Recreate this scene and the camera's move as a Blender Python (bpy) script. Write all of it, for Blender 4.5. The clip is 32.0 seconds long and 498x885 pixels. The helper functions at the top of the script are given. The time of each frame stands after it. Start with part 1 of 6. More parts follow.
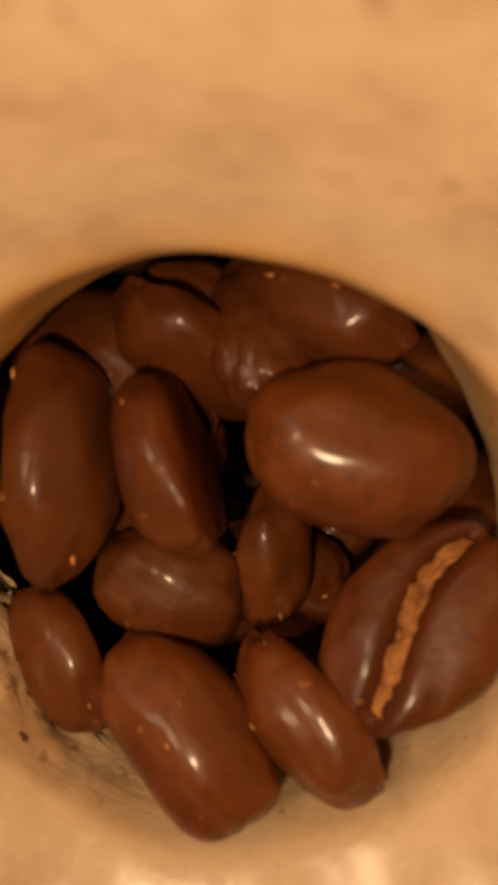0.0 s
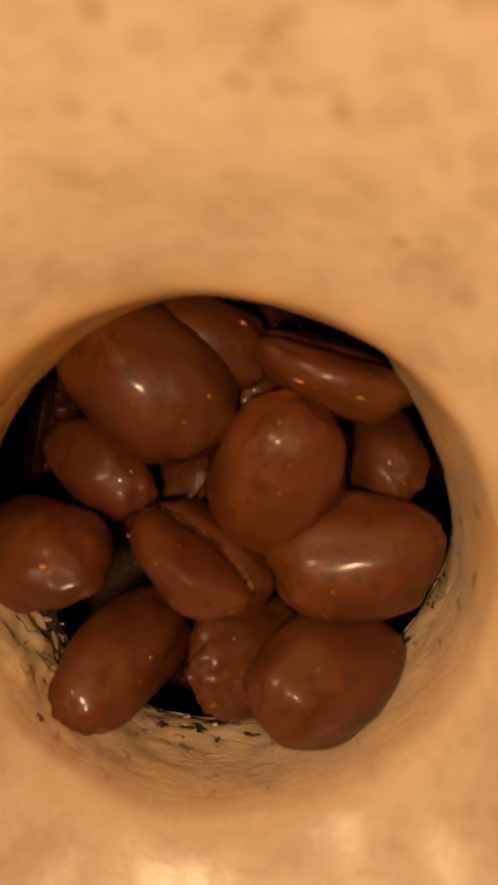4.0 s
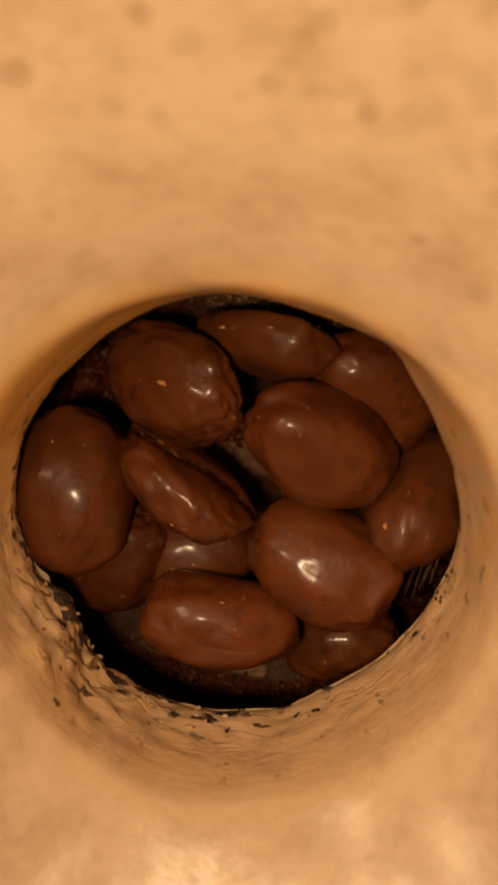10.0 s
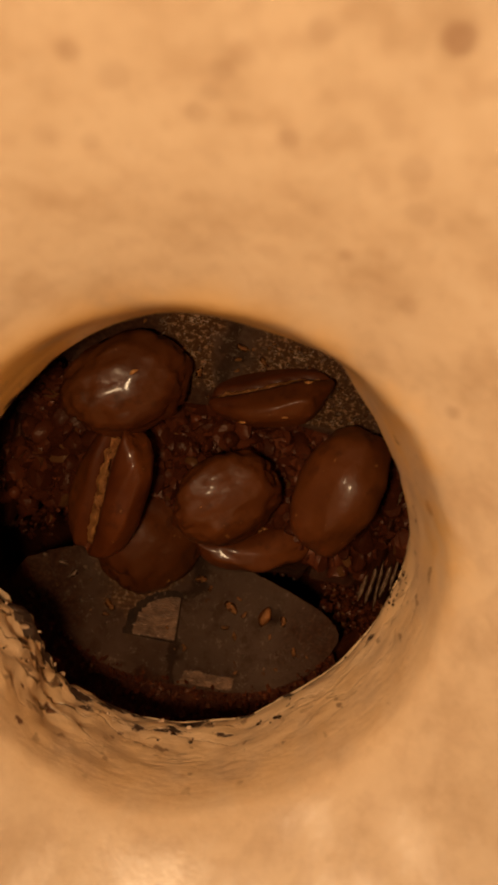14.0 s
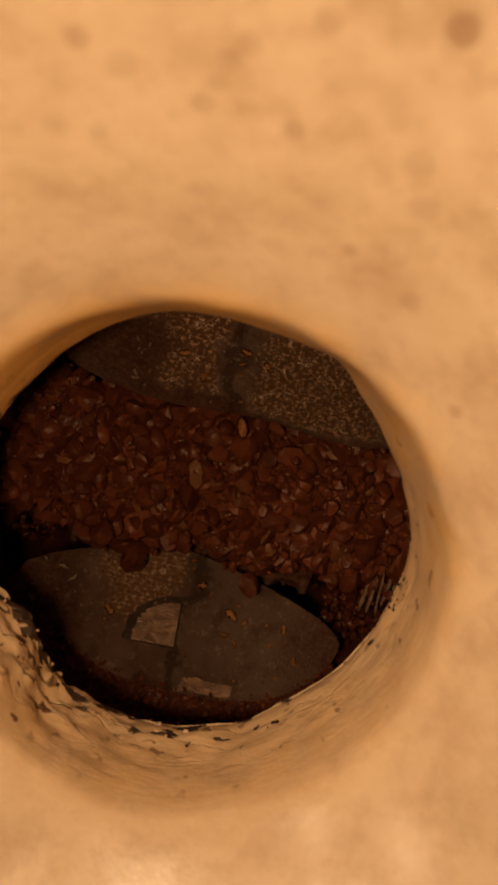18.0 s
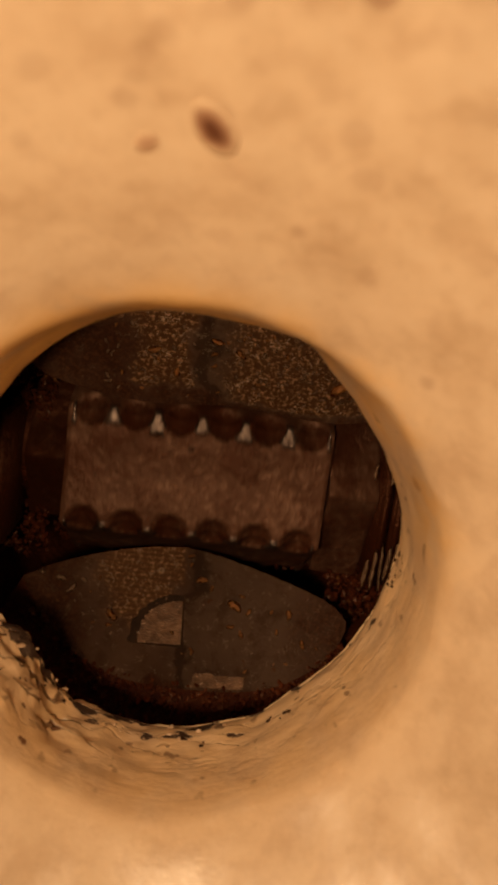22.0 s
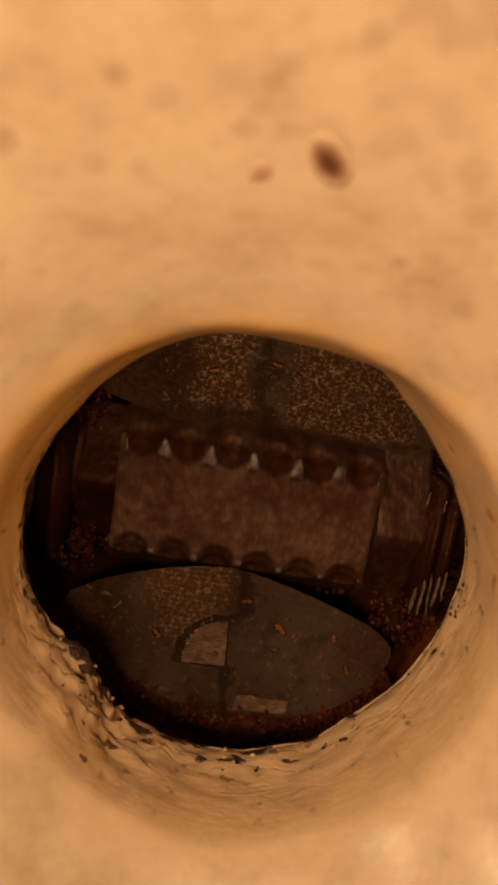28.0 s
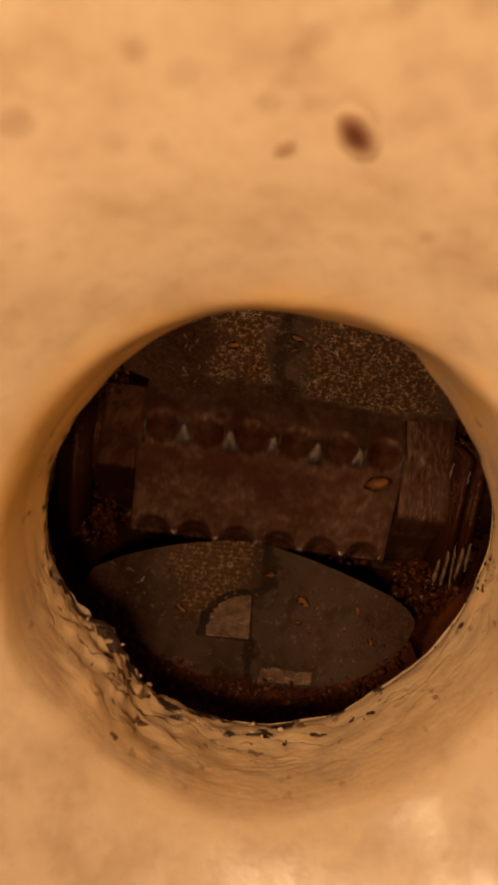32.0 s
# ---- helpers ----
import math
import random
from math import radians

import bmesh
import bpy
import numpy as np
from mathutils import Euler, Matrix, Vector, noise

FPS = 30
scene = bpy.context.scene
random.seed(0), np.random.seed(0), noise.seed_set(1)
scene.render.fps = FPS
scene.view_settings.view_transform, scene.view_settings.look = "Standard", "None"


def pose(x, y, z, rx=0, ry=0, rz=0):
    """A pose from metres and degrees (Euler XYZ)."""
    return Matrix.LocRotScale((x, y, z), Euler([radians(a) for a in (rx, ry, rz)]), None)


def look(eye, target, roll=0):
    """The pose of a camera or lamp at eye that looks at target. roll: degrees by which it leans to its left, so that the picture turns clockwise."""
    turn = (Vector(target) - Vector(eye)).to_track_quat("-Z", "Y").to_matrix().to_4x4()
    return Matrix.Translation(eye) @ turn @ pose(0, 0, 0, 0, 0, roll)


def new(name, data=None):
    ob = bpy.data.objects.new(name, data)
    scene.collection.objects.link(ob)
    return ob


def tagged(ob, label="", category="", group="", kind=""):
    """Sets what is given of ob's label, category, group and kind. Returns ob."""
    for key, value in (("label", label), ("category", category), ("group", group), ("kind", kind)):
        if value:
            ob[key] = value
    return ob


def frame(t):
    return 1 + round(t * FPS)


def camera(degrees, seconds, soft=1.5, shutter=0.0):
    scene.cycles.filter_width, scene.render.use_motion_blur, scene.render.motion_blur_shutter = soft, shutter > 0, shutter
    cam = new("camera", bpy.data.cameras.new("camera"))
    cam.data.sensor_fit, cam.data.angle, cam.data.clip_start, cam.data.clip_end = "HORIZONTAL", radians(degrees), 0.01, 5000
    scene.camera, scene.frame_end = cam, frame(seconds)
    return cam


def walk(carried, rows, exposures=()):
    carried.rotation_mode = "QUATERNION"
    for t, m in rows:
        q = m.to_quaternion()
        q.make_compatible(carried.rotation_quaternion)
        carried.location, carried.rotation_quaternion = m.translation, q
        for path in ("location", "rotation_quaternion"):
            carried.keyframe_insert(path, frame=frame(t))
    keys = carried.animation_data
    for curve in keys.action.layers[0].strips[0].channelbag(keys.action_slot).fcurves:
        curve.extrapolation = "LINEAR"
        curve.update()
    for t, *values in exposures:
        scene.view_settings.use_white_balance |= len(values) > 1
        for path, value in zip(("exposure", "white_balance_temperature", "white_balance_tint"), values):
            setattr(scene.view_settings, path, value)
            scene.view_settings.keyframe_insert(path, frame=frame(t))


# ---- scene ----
cam = camera(36, 32.0, soft=3.2, shutter=0.15)
cam.data.dof.use_dof, cam.data.dof.focus_distance, cam.data.dof.aperture_fstop = True, 0.055, 95
walk(cam, [
    (0, pose(0.00230, 0.01629, 0.03250, -22.243, 3.129, 2.092)),
    (1, pose(0.00329, 0.01620, 0.03560, -21.054, 2.051, 2.007)),
    (2, pose(0.00337, 0.01657, 0.03455, -18.126, 2.873, 3.009)),
    (3, pose(0.00269, 0.01636, 0.03668, -18.303, 1.770, 2.847)),
    (5.5, pose(0.00179, 0.01596, 0.04082, -15.434, 2.182, 3.477)),
    (6, pose(0.00260, 0.01679, 0.04039, -16.215, 2.138, 4.268)),
    (7, pose(0.00293, 0.01687, 0.04014, -15.348, 1.205, 3.760)),
    (8, pose(0.00433, 0.01601, 0.04107, -15.447, -0.161, 0.722)),
    (9, pose(0.00273, 0.01622, 0.04112, -15.405, 0.671, 2.771)),
    (10, pose(0.00131, 0.01537, 0.04080, -16.109, 2.196, 3.807)),
    (11, pose(0.00125, 0.01604, 0.04107, -15.543, 2.205, 4.727)),
    (12, pose(0.00252, 0.01609, 0.04094, -15.423, -0.146, 2.518)),
    (13, pose(0.00251, 0.01558, 0.04170, -14.590, -0.042, 3.226)),
    (15.5, pose(0.00272, 0.01505, 0.04216, -14.613, -1.464, 1.179)),
    (16, pose(0.00188, 0.01477, 0.04199, -15.297, -1.762, 2.720)),
    (16.5, pose(0.00274, 0.01606, 0.04078, -15.825, -1.880, 1.569)),
    (17, pose(0.00243, 0.01572, 0.04153, -13.983, 0.379, 3.232)),
    (17.5, pose(0.00273, 0.01478, 0.04230, -13.123, 0.284, 3.149)),
    (18, pose(0.00280, 0.01431, 0.04231, -13.143, 0.398, 3.378)),
    (18.5, pose(0.00340, 0.01473, 0.04196, -11.915, 1.711, 2.202)),
    (19, pose(0.00241, 0.01518, 0.04248, -12.509, 1.431, 3.027)),
    (19.5, pose(0.00376, 0.01437, 0.04262, -13.710, -0.463, -0.768)),
    (20, pose(0.00501, 0.01563, 0.04064, -14.734, -1.421, -2.225)),
    (20.6, pose(0.00680, 0.01501, 0.04193, -14.970, -1.826, -2.358)),
    (21, pose(0.00357, 0.01417, 0.04202, -15.615, 1.448, -2.035)),
    (21.5, pose(0.00276, 0.01427, 0.04113, -15.498, -0.126, -2.754)),
    (22, pose(0.00385, 0.01475, 0.04136, -14.550, -1.469, -3.061)),
    (22.5, pose(0.00322, 0.01473, 0.04182, -13.199, -0.430, -1.335)),
    (23, pose(0.00030, 0.01446, 0.04276, -12.107, -0.815, -2.122)),
    (23.5, pose(0.00099, 0.01419, 0.04361, -10.988, 0.926, -0.848)),
    (24, pose(0.00095, 0.01437, 0.04353, -9.438, 0.984, -0.753)),
    (24.5, pose(0.00152, 0.01445, 0.04368, -9.099, 1.433, -2.238)),
    (25, pose(0.00204, 0.01491, 0.04242, -10.726, 0.310, -2.731)),
    (25.5, pose(0.00189, 0.01419, 0.04185, -12.894, 0.129, -2.665)),
    (27.5, pose(0.00043, 0.01559, 0.04109, -13.789, -2.572, -2.913)),
    (28, pose(0.00066, 0.01522, 0.04136, -13.234, -0.109, -1.431)),
    (28.5, pose(-0.00004, 0.01481, 0.04200, -13.187, -0.339, -1.687)),
    (29, pose(-0.00043, 0.01502, 0.04185, -13.322, -0.319, -1.875)),
    (29.5, pose(-0.00026, 0.01589, 0.04132, -13.913, -2.877, -2.582)),
    (30, pose(-0.00009, 0.01555, 0.04119, -14.619, -1.491, -1.608)),
    (30.5, pose(-0.00058, 0.01544, 0.04100, -13.953, -1.975, -2.408)),
    (31, pose(-0.00053, 0.01577, 0.04032, -14.934, -0.845, -2.435)),
    (31.5, pose(0.00008, 0.01549, 0.04114, -14.985, 0.444, -1.846)),
    (32, pose(0.00019, 0.01576, 0.04077, -15.770, 0.644, -2.780)),
], exposures=[(0, 0.0), (32, 0.0)])


M = 0.001  # one millimetre


# ---- light ----
world = bpy.data.worlds.new("room_air")
scene.world = world
world.use_nodes = True
world.node_tree.nodes["Background"].inputs[0].default_value = (1.0, 0.72, 0.46, 1)
world.node_tree.nodes["Background"].inputs[1].default_value = 0.25

# stands for the phone's torch beside the lens, but held still
LAMP = Vector((-0.0034, 0.0120, 0.0460))
lamp_data = bpy.data.lights.new("lamp_glow", "AREA")
lamp_data.shape, lamp_data.size, lamp_data.energy = "DISK", 0.0044, 0.0131
lamp_data.color = (1.0, 0.685, 0.385)
lamp_light = new("lamp_glow", lamp_data)
lamp_light.matrix_world = look(LAMP, (0, 0.001, 0))

# fill light added out of view, placed to give the hopper its highlight
CEILING_FILL = Vector((-1.00, 0.89, 1.585))
ceiling_data = bpy.data.lights.new("ceiling_fill", "AREA")
ceiling_data.shape, ceiling_data.size, ceiling_data.energy = "DISK", 0.5, 14.0
ceiling_data.color = (1.0, 0.70, 0.42)
ceiling_light = new("ceiling_fill", ceiling_data)
ceiling_light.matrix_world = look(CEILING_FILL, CEILING_FILL + Vector((0, 0, -1)))


# ---- materials ----
def shader(name, rough=0.5, metal=0.0):
    m = bpy.data.materials.new(name)
    m.use_nodes = True
    n = m.node_tree.nodes["Principled BSDF"]
    n.inputs["Roughness"].default_value = rough
    n.inputs["Metallic"].default_value = metal
    return m, m.node_tree, n


def node(tree, kind, **values):
    n = tree.nodes.new(kind)
    for key, value in values.items():
        n.inputs[key].default_value = value
    return n


def noise_tex(tree, vector, scale, detail=4.0, rough=0.55):
    n = node(tree, "ShaderNodeTexNoise", Scale=scale, Detail=detail, Roughness=rough)
    tree.links.new(vector, n.inputs["Vector"])
    return n.outputs["Fac"]


def ramp(tree, fac, *stops):
    n = tree.nodes.new("ShaderNodeValToRGB")
    while len(n.color_ramp.elements) < len(stops):
        n.color_ramp.elements.new(0.5)
    for e, (at, c) in zip(n.color_ramp.elements, stops):
        e.position, e.color = at, (*c, 1) if len(c) == 3 else c
    tree.links.new(fac, n.inputs[0])
    return n.outputs[0]


def mix(tree, fac, a, b, how="MIX"):
    n = tree.nodes.new("ShaderNodeMix")
    n.data_type, n.blend_type = "RGBA", how
    for socket, value in ((n.inputs[0], fac), (n.inputs[6], a), (n.inputs[7], b)):
        if isinstance(value, bpy.types.NodeSocket):
            tree.links.new(value, socket)
        else:
            socket.default_value = value if not isinstance(value, tuple) else (*value, 1)
    return n.outputs[2]


def calc(tree, op, a, b=0.0, c=0.0):
    n = tree.nodes.new("ShaderNodeMath")
    n.operation = op
    for socket, value in zip(n.inputs, (a, b, c)):
        if isinstance(value, bpy.types.NodeSocket):
            tree.links.new(value, socket)
        else:
            socket.default_value = value
    return n.outputs[0]


def smooth(tree, value, low, high):
    n = tree.nodes.new("ShaderNodeMapRange")
    n.interpolation_type = "SMOOTHSTEP"
    tree.links.new(value, n.inputs[0])
    n.inputs[1].default_value, n.inputs[2].default_value = low, high
    return n.outputs[0]


def bump(tree, shader_node, height, distance, strength=1.0):
    n = node(tree, "ShaderNodeBump", Strength=strength, Distance=distance)
    tree.links.new(height, n.inputs["Height"])
    tree.links.new(n.outputs[0], shader_node.inputs["Normal"])


def coords(tree):
    return tree.nodes.new("ShaderNodeTexCoord").outputs["Object"]


# stains on the enamel: place in millimetres, radius, strength
STAINS = ((-3.23, 21.95, 15.8, 0.42, 0.40), (8.5, 22.3, 17.6, 0.58, 0.62), (3.9, 19.9, 14.0, 0.46, 0.34), (6.55, 16.04, 10.9, 0.36, 0.36),
          (12.05, 9.4, 8.8, 0.40, 0.40), (12.65, 3.40, 4.35, 0.45, 1.0), (-3.0, 19.47, 13.4, 0.38, 0.2), (-4.48, 19.6, 13.8, 0.5, 0.16),
          (4.55, 22.5, 16.8, 0.5, 0.24), (1.61, 21.7, 15.4, 0.45, 0.30), (1.15, 21.0, 14.8, 0.40, 0.22), (0.73, 20.45, 14.2, 0.45, 0.24), (9.22, 14.26, 10.3, 0.55, 0.24),
          (8.26, 18.96, 14.4, 0.6, 0.22), (-0.5, -16.1, 9.7, 0.4, 0.45), (-1.9, 21.5, 15.0, 0.6, 0.22), (8.85, 17.55, 13.35, 0.6, 0.2), (-7.2, 20.2, 15.2, 0.6, 0.32),
          (2.2, 22.1, 15.9, 0.5, 0.25), (0.18, -13.65, 3.95, 0.25, 0.8), (-7.94, -10.6, 3.35, 0.25, 0.8))


def enamel_material():
    m, tree, p = shader("cream_enamel", 0.42)
    p.inputs["Coat Weight"].default_value = 0.6
    p.inputs["Coat Roughness"].default_value = 0.24
    at = coords(tree)
    blotch = noise_tex(tree, at, 330, 4, 0.55)
    fine = noise_tex(tree, at, 1100, 3, 0.6)
    base = ramp(tree, blotch, (0.29, (0.55, 0.38, 0.24)), (0.48, (0.675, 0.495, 0.33)), (0.70, (0.74, 0.56, 0.385)))
    base = mix(tree, calc(tree, "MULTIPLY", smooth(tree, fine, 0.53, 0.72), 0.22), base, (0.50, 0.33, 0.20))
    cloud = noise_tex(tree, at, 640, 3, 0.5)
    base = mix(tree, calc(tree, "MULTIPLY", smooth(tree, cloud, 0.50, 0.70), 0.26), base, (0.46, 0.29, 0.18))
    base = mix(tree, calc(tree, "MULTIPLY", smooth(tree, cloud, 0.46, 0.30), 0.22), base, (0.80, 0.63, 0.46))
    for x, y, z, r, k in STAINS:
        d = tree.nodes.new("ShaderNodeVectorMath")
        d.operation = "DISTANCE"
        tree.links.new(at, d.inputs[0])
        d.inputs[1].default_value = (x * M, y * M, z * M)
        wob = calc(tree, "ADD", d.outputs["Value"], calc(tree, "MULTIPLY", fine, 0.4 * M))
        near = smooth(tree, wob, (r + 0.35) * M, (r - 0.05) * M)
        base = mix(tree, calc(tree, "MULTIPLY", near, k * 0.9), base, (0.28, 0.14, 0.08))
    # worn rim: bare iron and grime in streaks towards the lower edge of the throat
    sep = tree.nodes.new("ShaderNodeSeparateXYZ")
    tree.links.new(at, sep.inputs[0])
    round_ = tree.nodes.new("ShaderNodeCombineXYZ")
    tree.links.new(calc(tree, "MULTIPLY", calc(tree, "ARCTAN2", sep.outputs[1], sep.outputs[0]), 5 * M), round_.inputs[0])
    tree.links.new(sep.outputs[2], round_.inputs[1])
    streak = noise_tex(tree, round_.outputs[0], 900, 5, 0.6)
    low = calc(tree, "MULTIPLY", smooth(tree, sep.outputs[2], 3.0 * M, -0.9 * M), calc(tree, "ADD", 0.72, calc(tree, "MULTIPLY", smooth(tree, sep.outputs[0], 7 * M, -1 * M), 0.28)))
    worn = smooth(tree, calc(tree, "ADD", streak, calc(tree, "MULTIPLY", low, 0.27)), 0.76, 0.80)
    inside = smooth(tree, sep.outputs[2], 8.5 * M, 4.5 * M)
    corner = tree.nodes.new("ShaderNodeVectorMath")
    corner.operation = "DISTANCE"
    tree.links.new(at, corner.inputs[0])
    corner.inputs[1].default_value = (-9.6 * M, -8.2 * M, 1.8 * M)
    sector = smooth(tree, corner.outputs["Value"], 6.0 * M, 2.5 * M)
    pits = smooth(tree, calc(tree, "ADD", noise_tex(tree, round_.outputs[0], 1500, 3, 0.5), calc(tree, "MULTIPLY", sector, 0.09)), 0.735, 0.765)
    worn = calc(tree, "MAXIMUM", worn, calc(tree, "MULTIPLY", pits, inside))
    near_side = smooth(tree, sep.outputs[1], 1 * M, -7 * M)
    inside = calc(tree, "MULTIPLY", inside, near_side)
    # brown dirt streaks, widened to paint in the near wall's shade
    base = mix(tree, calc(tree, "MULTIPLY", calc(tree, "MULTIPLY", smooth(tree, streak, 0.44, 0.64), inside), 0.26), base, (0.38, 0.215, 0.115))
    # yellow-brown coffee oil on the lip, lightened to paint in bounced light
    oil_glow = calc(tree, "MULTIPLY", smooth(tree, sep.outputs[2], 8.8 * M, 5.2 * M), smooth(tree, sep.outputs[1], -5 * M, 5 * M))
    oil_glow = calc(tree, "MULTIPLY", oil_glow, smooth(tree, calc(tree, "SUBTRACT", blotch, calc(tree, "MULTIPLY", sep.outputs[0], 14.0)), 0.25, 0.6))
    base = mix(tree, calc(tree, "MULTIPLY", oil_glow, 0.85), base, (0.82, 0.44, 0.085))
    # warm tint round the throat, its colour lifted for bounced light too
    throat_warmth = calc(tree, "MULTIPLY", smooth(tree, sep.outputs[2], 9.0 * M, 4.0 * M), smooth(tree, blotch, 0.2, 0.7))
    base = mix(tree, calc(tree, "MULTIPLY", throat_warmth, 0.45), base, (0.76, 0.46, 0.175))
    # thin yellow-brown tint that paints the shading of the near wall
    thin_tint = calc(tree, "MULTIPLY", smooth(tree, sep.outputs[2], 10.5 * M, 5.5 * M), smooth(tree, sep.outputs[1], -4 * M, -11 * M))
    thin_tint = calc(tree, "MULTIPLY", thin_tint, calc(tree, "MULTIPLY", streak, 0.14))
    base = mix(tree, thin_tint, base, (0.47, 0.265, 0.105))
    # coarse speckled dirt further up the throat
    speck = smooth(tree, noise_tex(tree, at, 900, 2, 0.5), 0.66, 0.71)
    dirt = calc(tree, "MULTIPLY", speck, smooth(tree, sep.outputs[2], 8 * M, 2 * M))
    base = mix(tree, calc(tree, "MULTIPLY", dirt, 0.7), base, (0.16, 0.08, 0.04))
    # layered paint: thin dark crevices that run along the edge
    layer = tree.nodes.new("ShaderNodeCombineXYZ")
    tree.links.new(calc(tree, "MULTIPLY", calc(tree, "ARCTAN2", sep.outputs[1], sep.outputs[0]), 3.2 * M), layer.inputs[0])
    tree.links.new(calc(tree, "ADD", sep.outputs[2], calc(tree, "MULTIPLY", blotch, 1.6 * M)), layer.inputs[1])
    seam_noise = noise_tex(tree, layer.outputs[0], 620, 3, 0.5)
    seam = smooth(tree, calc(tree, "ABSOLUTE", calc(tree, "SUBTRACT", seam_noise, 0.5)), 0.022, 0.006)
    lower = smooth(tree, sep.outputs[2], 4.6 * M, 1.0 * M)
    lower = calc(tree, "MULTIPLY", lower, calc(tree, "ADD", 0.22, calc(tree, "MULTIPLY", sector, 0.70)))
    lower = calc(tree, "MULTIPLY", lower, smooth(tree, sep.outputs[1], 2 * M, -4 * M))
    seam = calc(tree, "MULTIPLY", seam, lower)
    base = mix(tree, seam, base, (0.12, 0.055, 0.025))
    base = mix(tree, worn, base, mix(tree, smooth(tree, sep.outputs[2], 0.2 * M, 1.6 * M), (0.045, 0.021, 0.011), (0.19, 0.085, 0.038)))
    tree.links.new(base, p.inputs["Base Color"])
    tree.links.new(calc(tree, "ADD", 0.33, calc(tree, "MULTIPLY", worn, 0.35)), p.inputs["Roughness"])
    height = calc(tree, "ADD", calc(tree, "ADD", calc(tree, "MULTIPLY", blotch, 0.30), calc(tree, "MULTIPLY", cloud, 0.22)), calc(tree, "MULTIPLY", fine, 0.03))
    height = calc(tree, "SUBTRACT", height, calc(tree, "MULTIPLY", worn, 0.5))
    height = calc(tree, "ADD", height, calc(tree, "MULTIPLY", calc(tree, "MULTIPLY", streak, inside), 0.7))
    height = calc(tree, "SUBTRACT", height, calc(tree, "MULTIPLY", seam, 0.8))
    bump(tree, p, height, 0.4 * M, 0.6)
    return m


def iron_material(name, dark, light, rust, rough, scale=300.0, metal=0.25):
    m, tree, p = shader(name, rough, metal)
    p.inputs["Specular IOR Level"].default_value = 0.22
    at = coords(tree)
    a = noise_tex(tree, at, scale, 6, 0.65)
    b = noise_tex(tree, at, scale * 4.5, 4, 0.6)
    base = ramp(tree, a, (0.35, dark), (0.62, light))
    base = mix(tree, smooth(tree, b, 0.56, 0.68), base, rust)
    tree.links.new(base, p.inputs["Base Color"])
    bump(tree, p, calc(tree, "ADD", calc(tree, "MULTIPLY", a, 0.5), b), 0.25 * M, 0.9)
    return m


def caked_material(name, metal_a, metal_b, cake, amount, rough, metal, fleck, gloss):
    """Greyish worn steel, caked in patches with dark red-brown coffee oil."""
    m, tree, p = shader(name, rough, metal)
    p.inputs["Specular IOR Level"].default_value = gloss
    p.inputs["Specular Tint"].default_value = (1.0, 0.77, 0.64, 1)
    at = coords(tree)
    wide = noise_tex(tree, at, 190, 5, 0.6)
    mid = noise_tex(tree, at, 520, 5, 0.65)
    fine = noise_tex(tree, at, 2300, 4, 0.65)
    base = ramp(tree, mid, (0.33, metal_a), (0.66, metal_b))
    base = mix(tree, calc(tree, "MULTIPLY", smooth(tree, fine, 0.54, 0.68), 0.55 * fleck), base, (0.34, 0.185, 0.122))
    grain = noise_tex(tree, at, 1250, 2, 0.6)
    base = mix(tree, calc(tree, "MULTIPLY", smooth(tree, grain, 0.55, 0.64), 0.5 * fleck), base, (0.38, 0.210, 0.140))
    base = mix(tree, calc(tree, "MULTIPLY", smooth(tree, grain, 0.45, 0.36), 0.5), base, cake)
    oil = smooth(tree, calc(tree, "ADD", calc(tree, "MULTIPLY", wide, 0.65), calc(tree, "MULTIPLY", mid, 0.35)), amount, amount + 0.15)
    base = mix(tree, calc(tree, "MULTIPLY", oil, 0.88), base, cake)
    pit = smooth(tree, noise_tex(tree, at, 700, 3, 0.5), 0.70, 0.75)
    base = mix(tree, calc(tree, "MULTIPLY", pit, 0.8), base, (0.030, 0.010, 0.005))
    tree.links.new(base, p.inputs["Base Color"])
    tree.links.new(calc(tree, "SUBTRACT", rough + 0.10, calc(tree, "MULTIPLY", mid, 0.22)), p.inputs["Roughness"])
    height = calc(tree, "ADD", calc(tree, "MULTIPLY", oil, 0.5), calc(tree, "ADD", mid, calc(tree, "ADD", calc(tree, "MULTIPLY", fine, 0.25), calc(tree, "MULTIPLY", grain, 0.6))))
    bump(tree, p, height, 0.22 * M, 0.7)
    return m


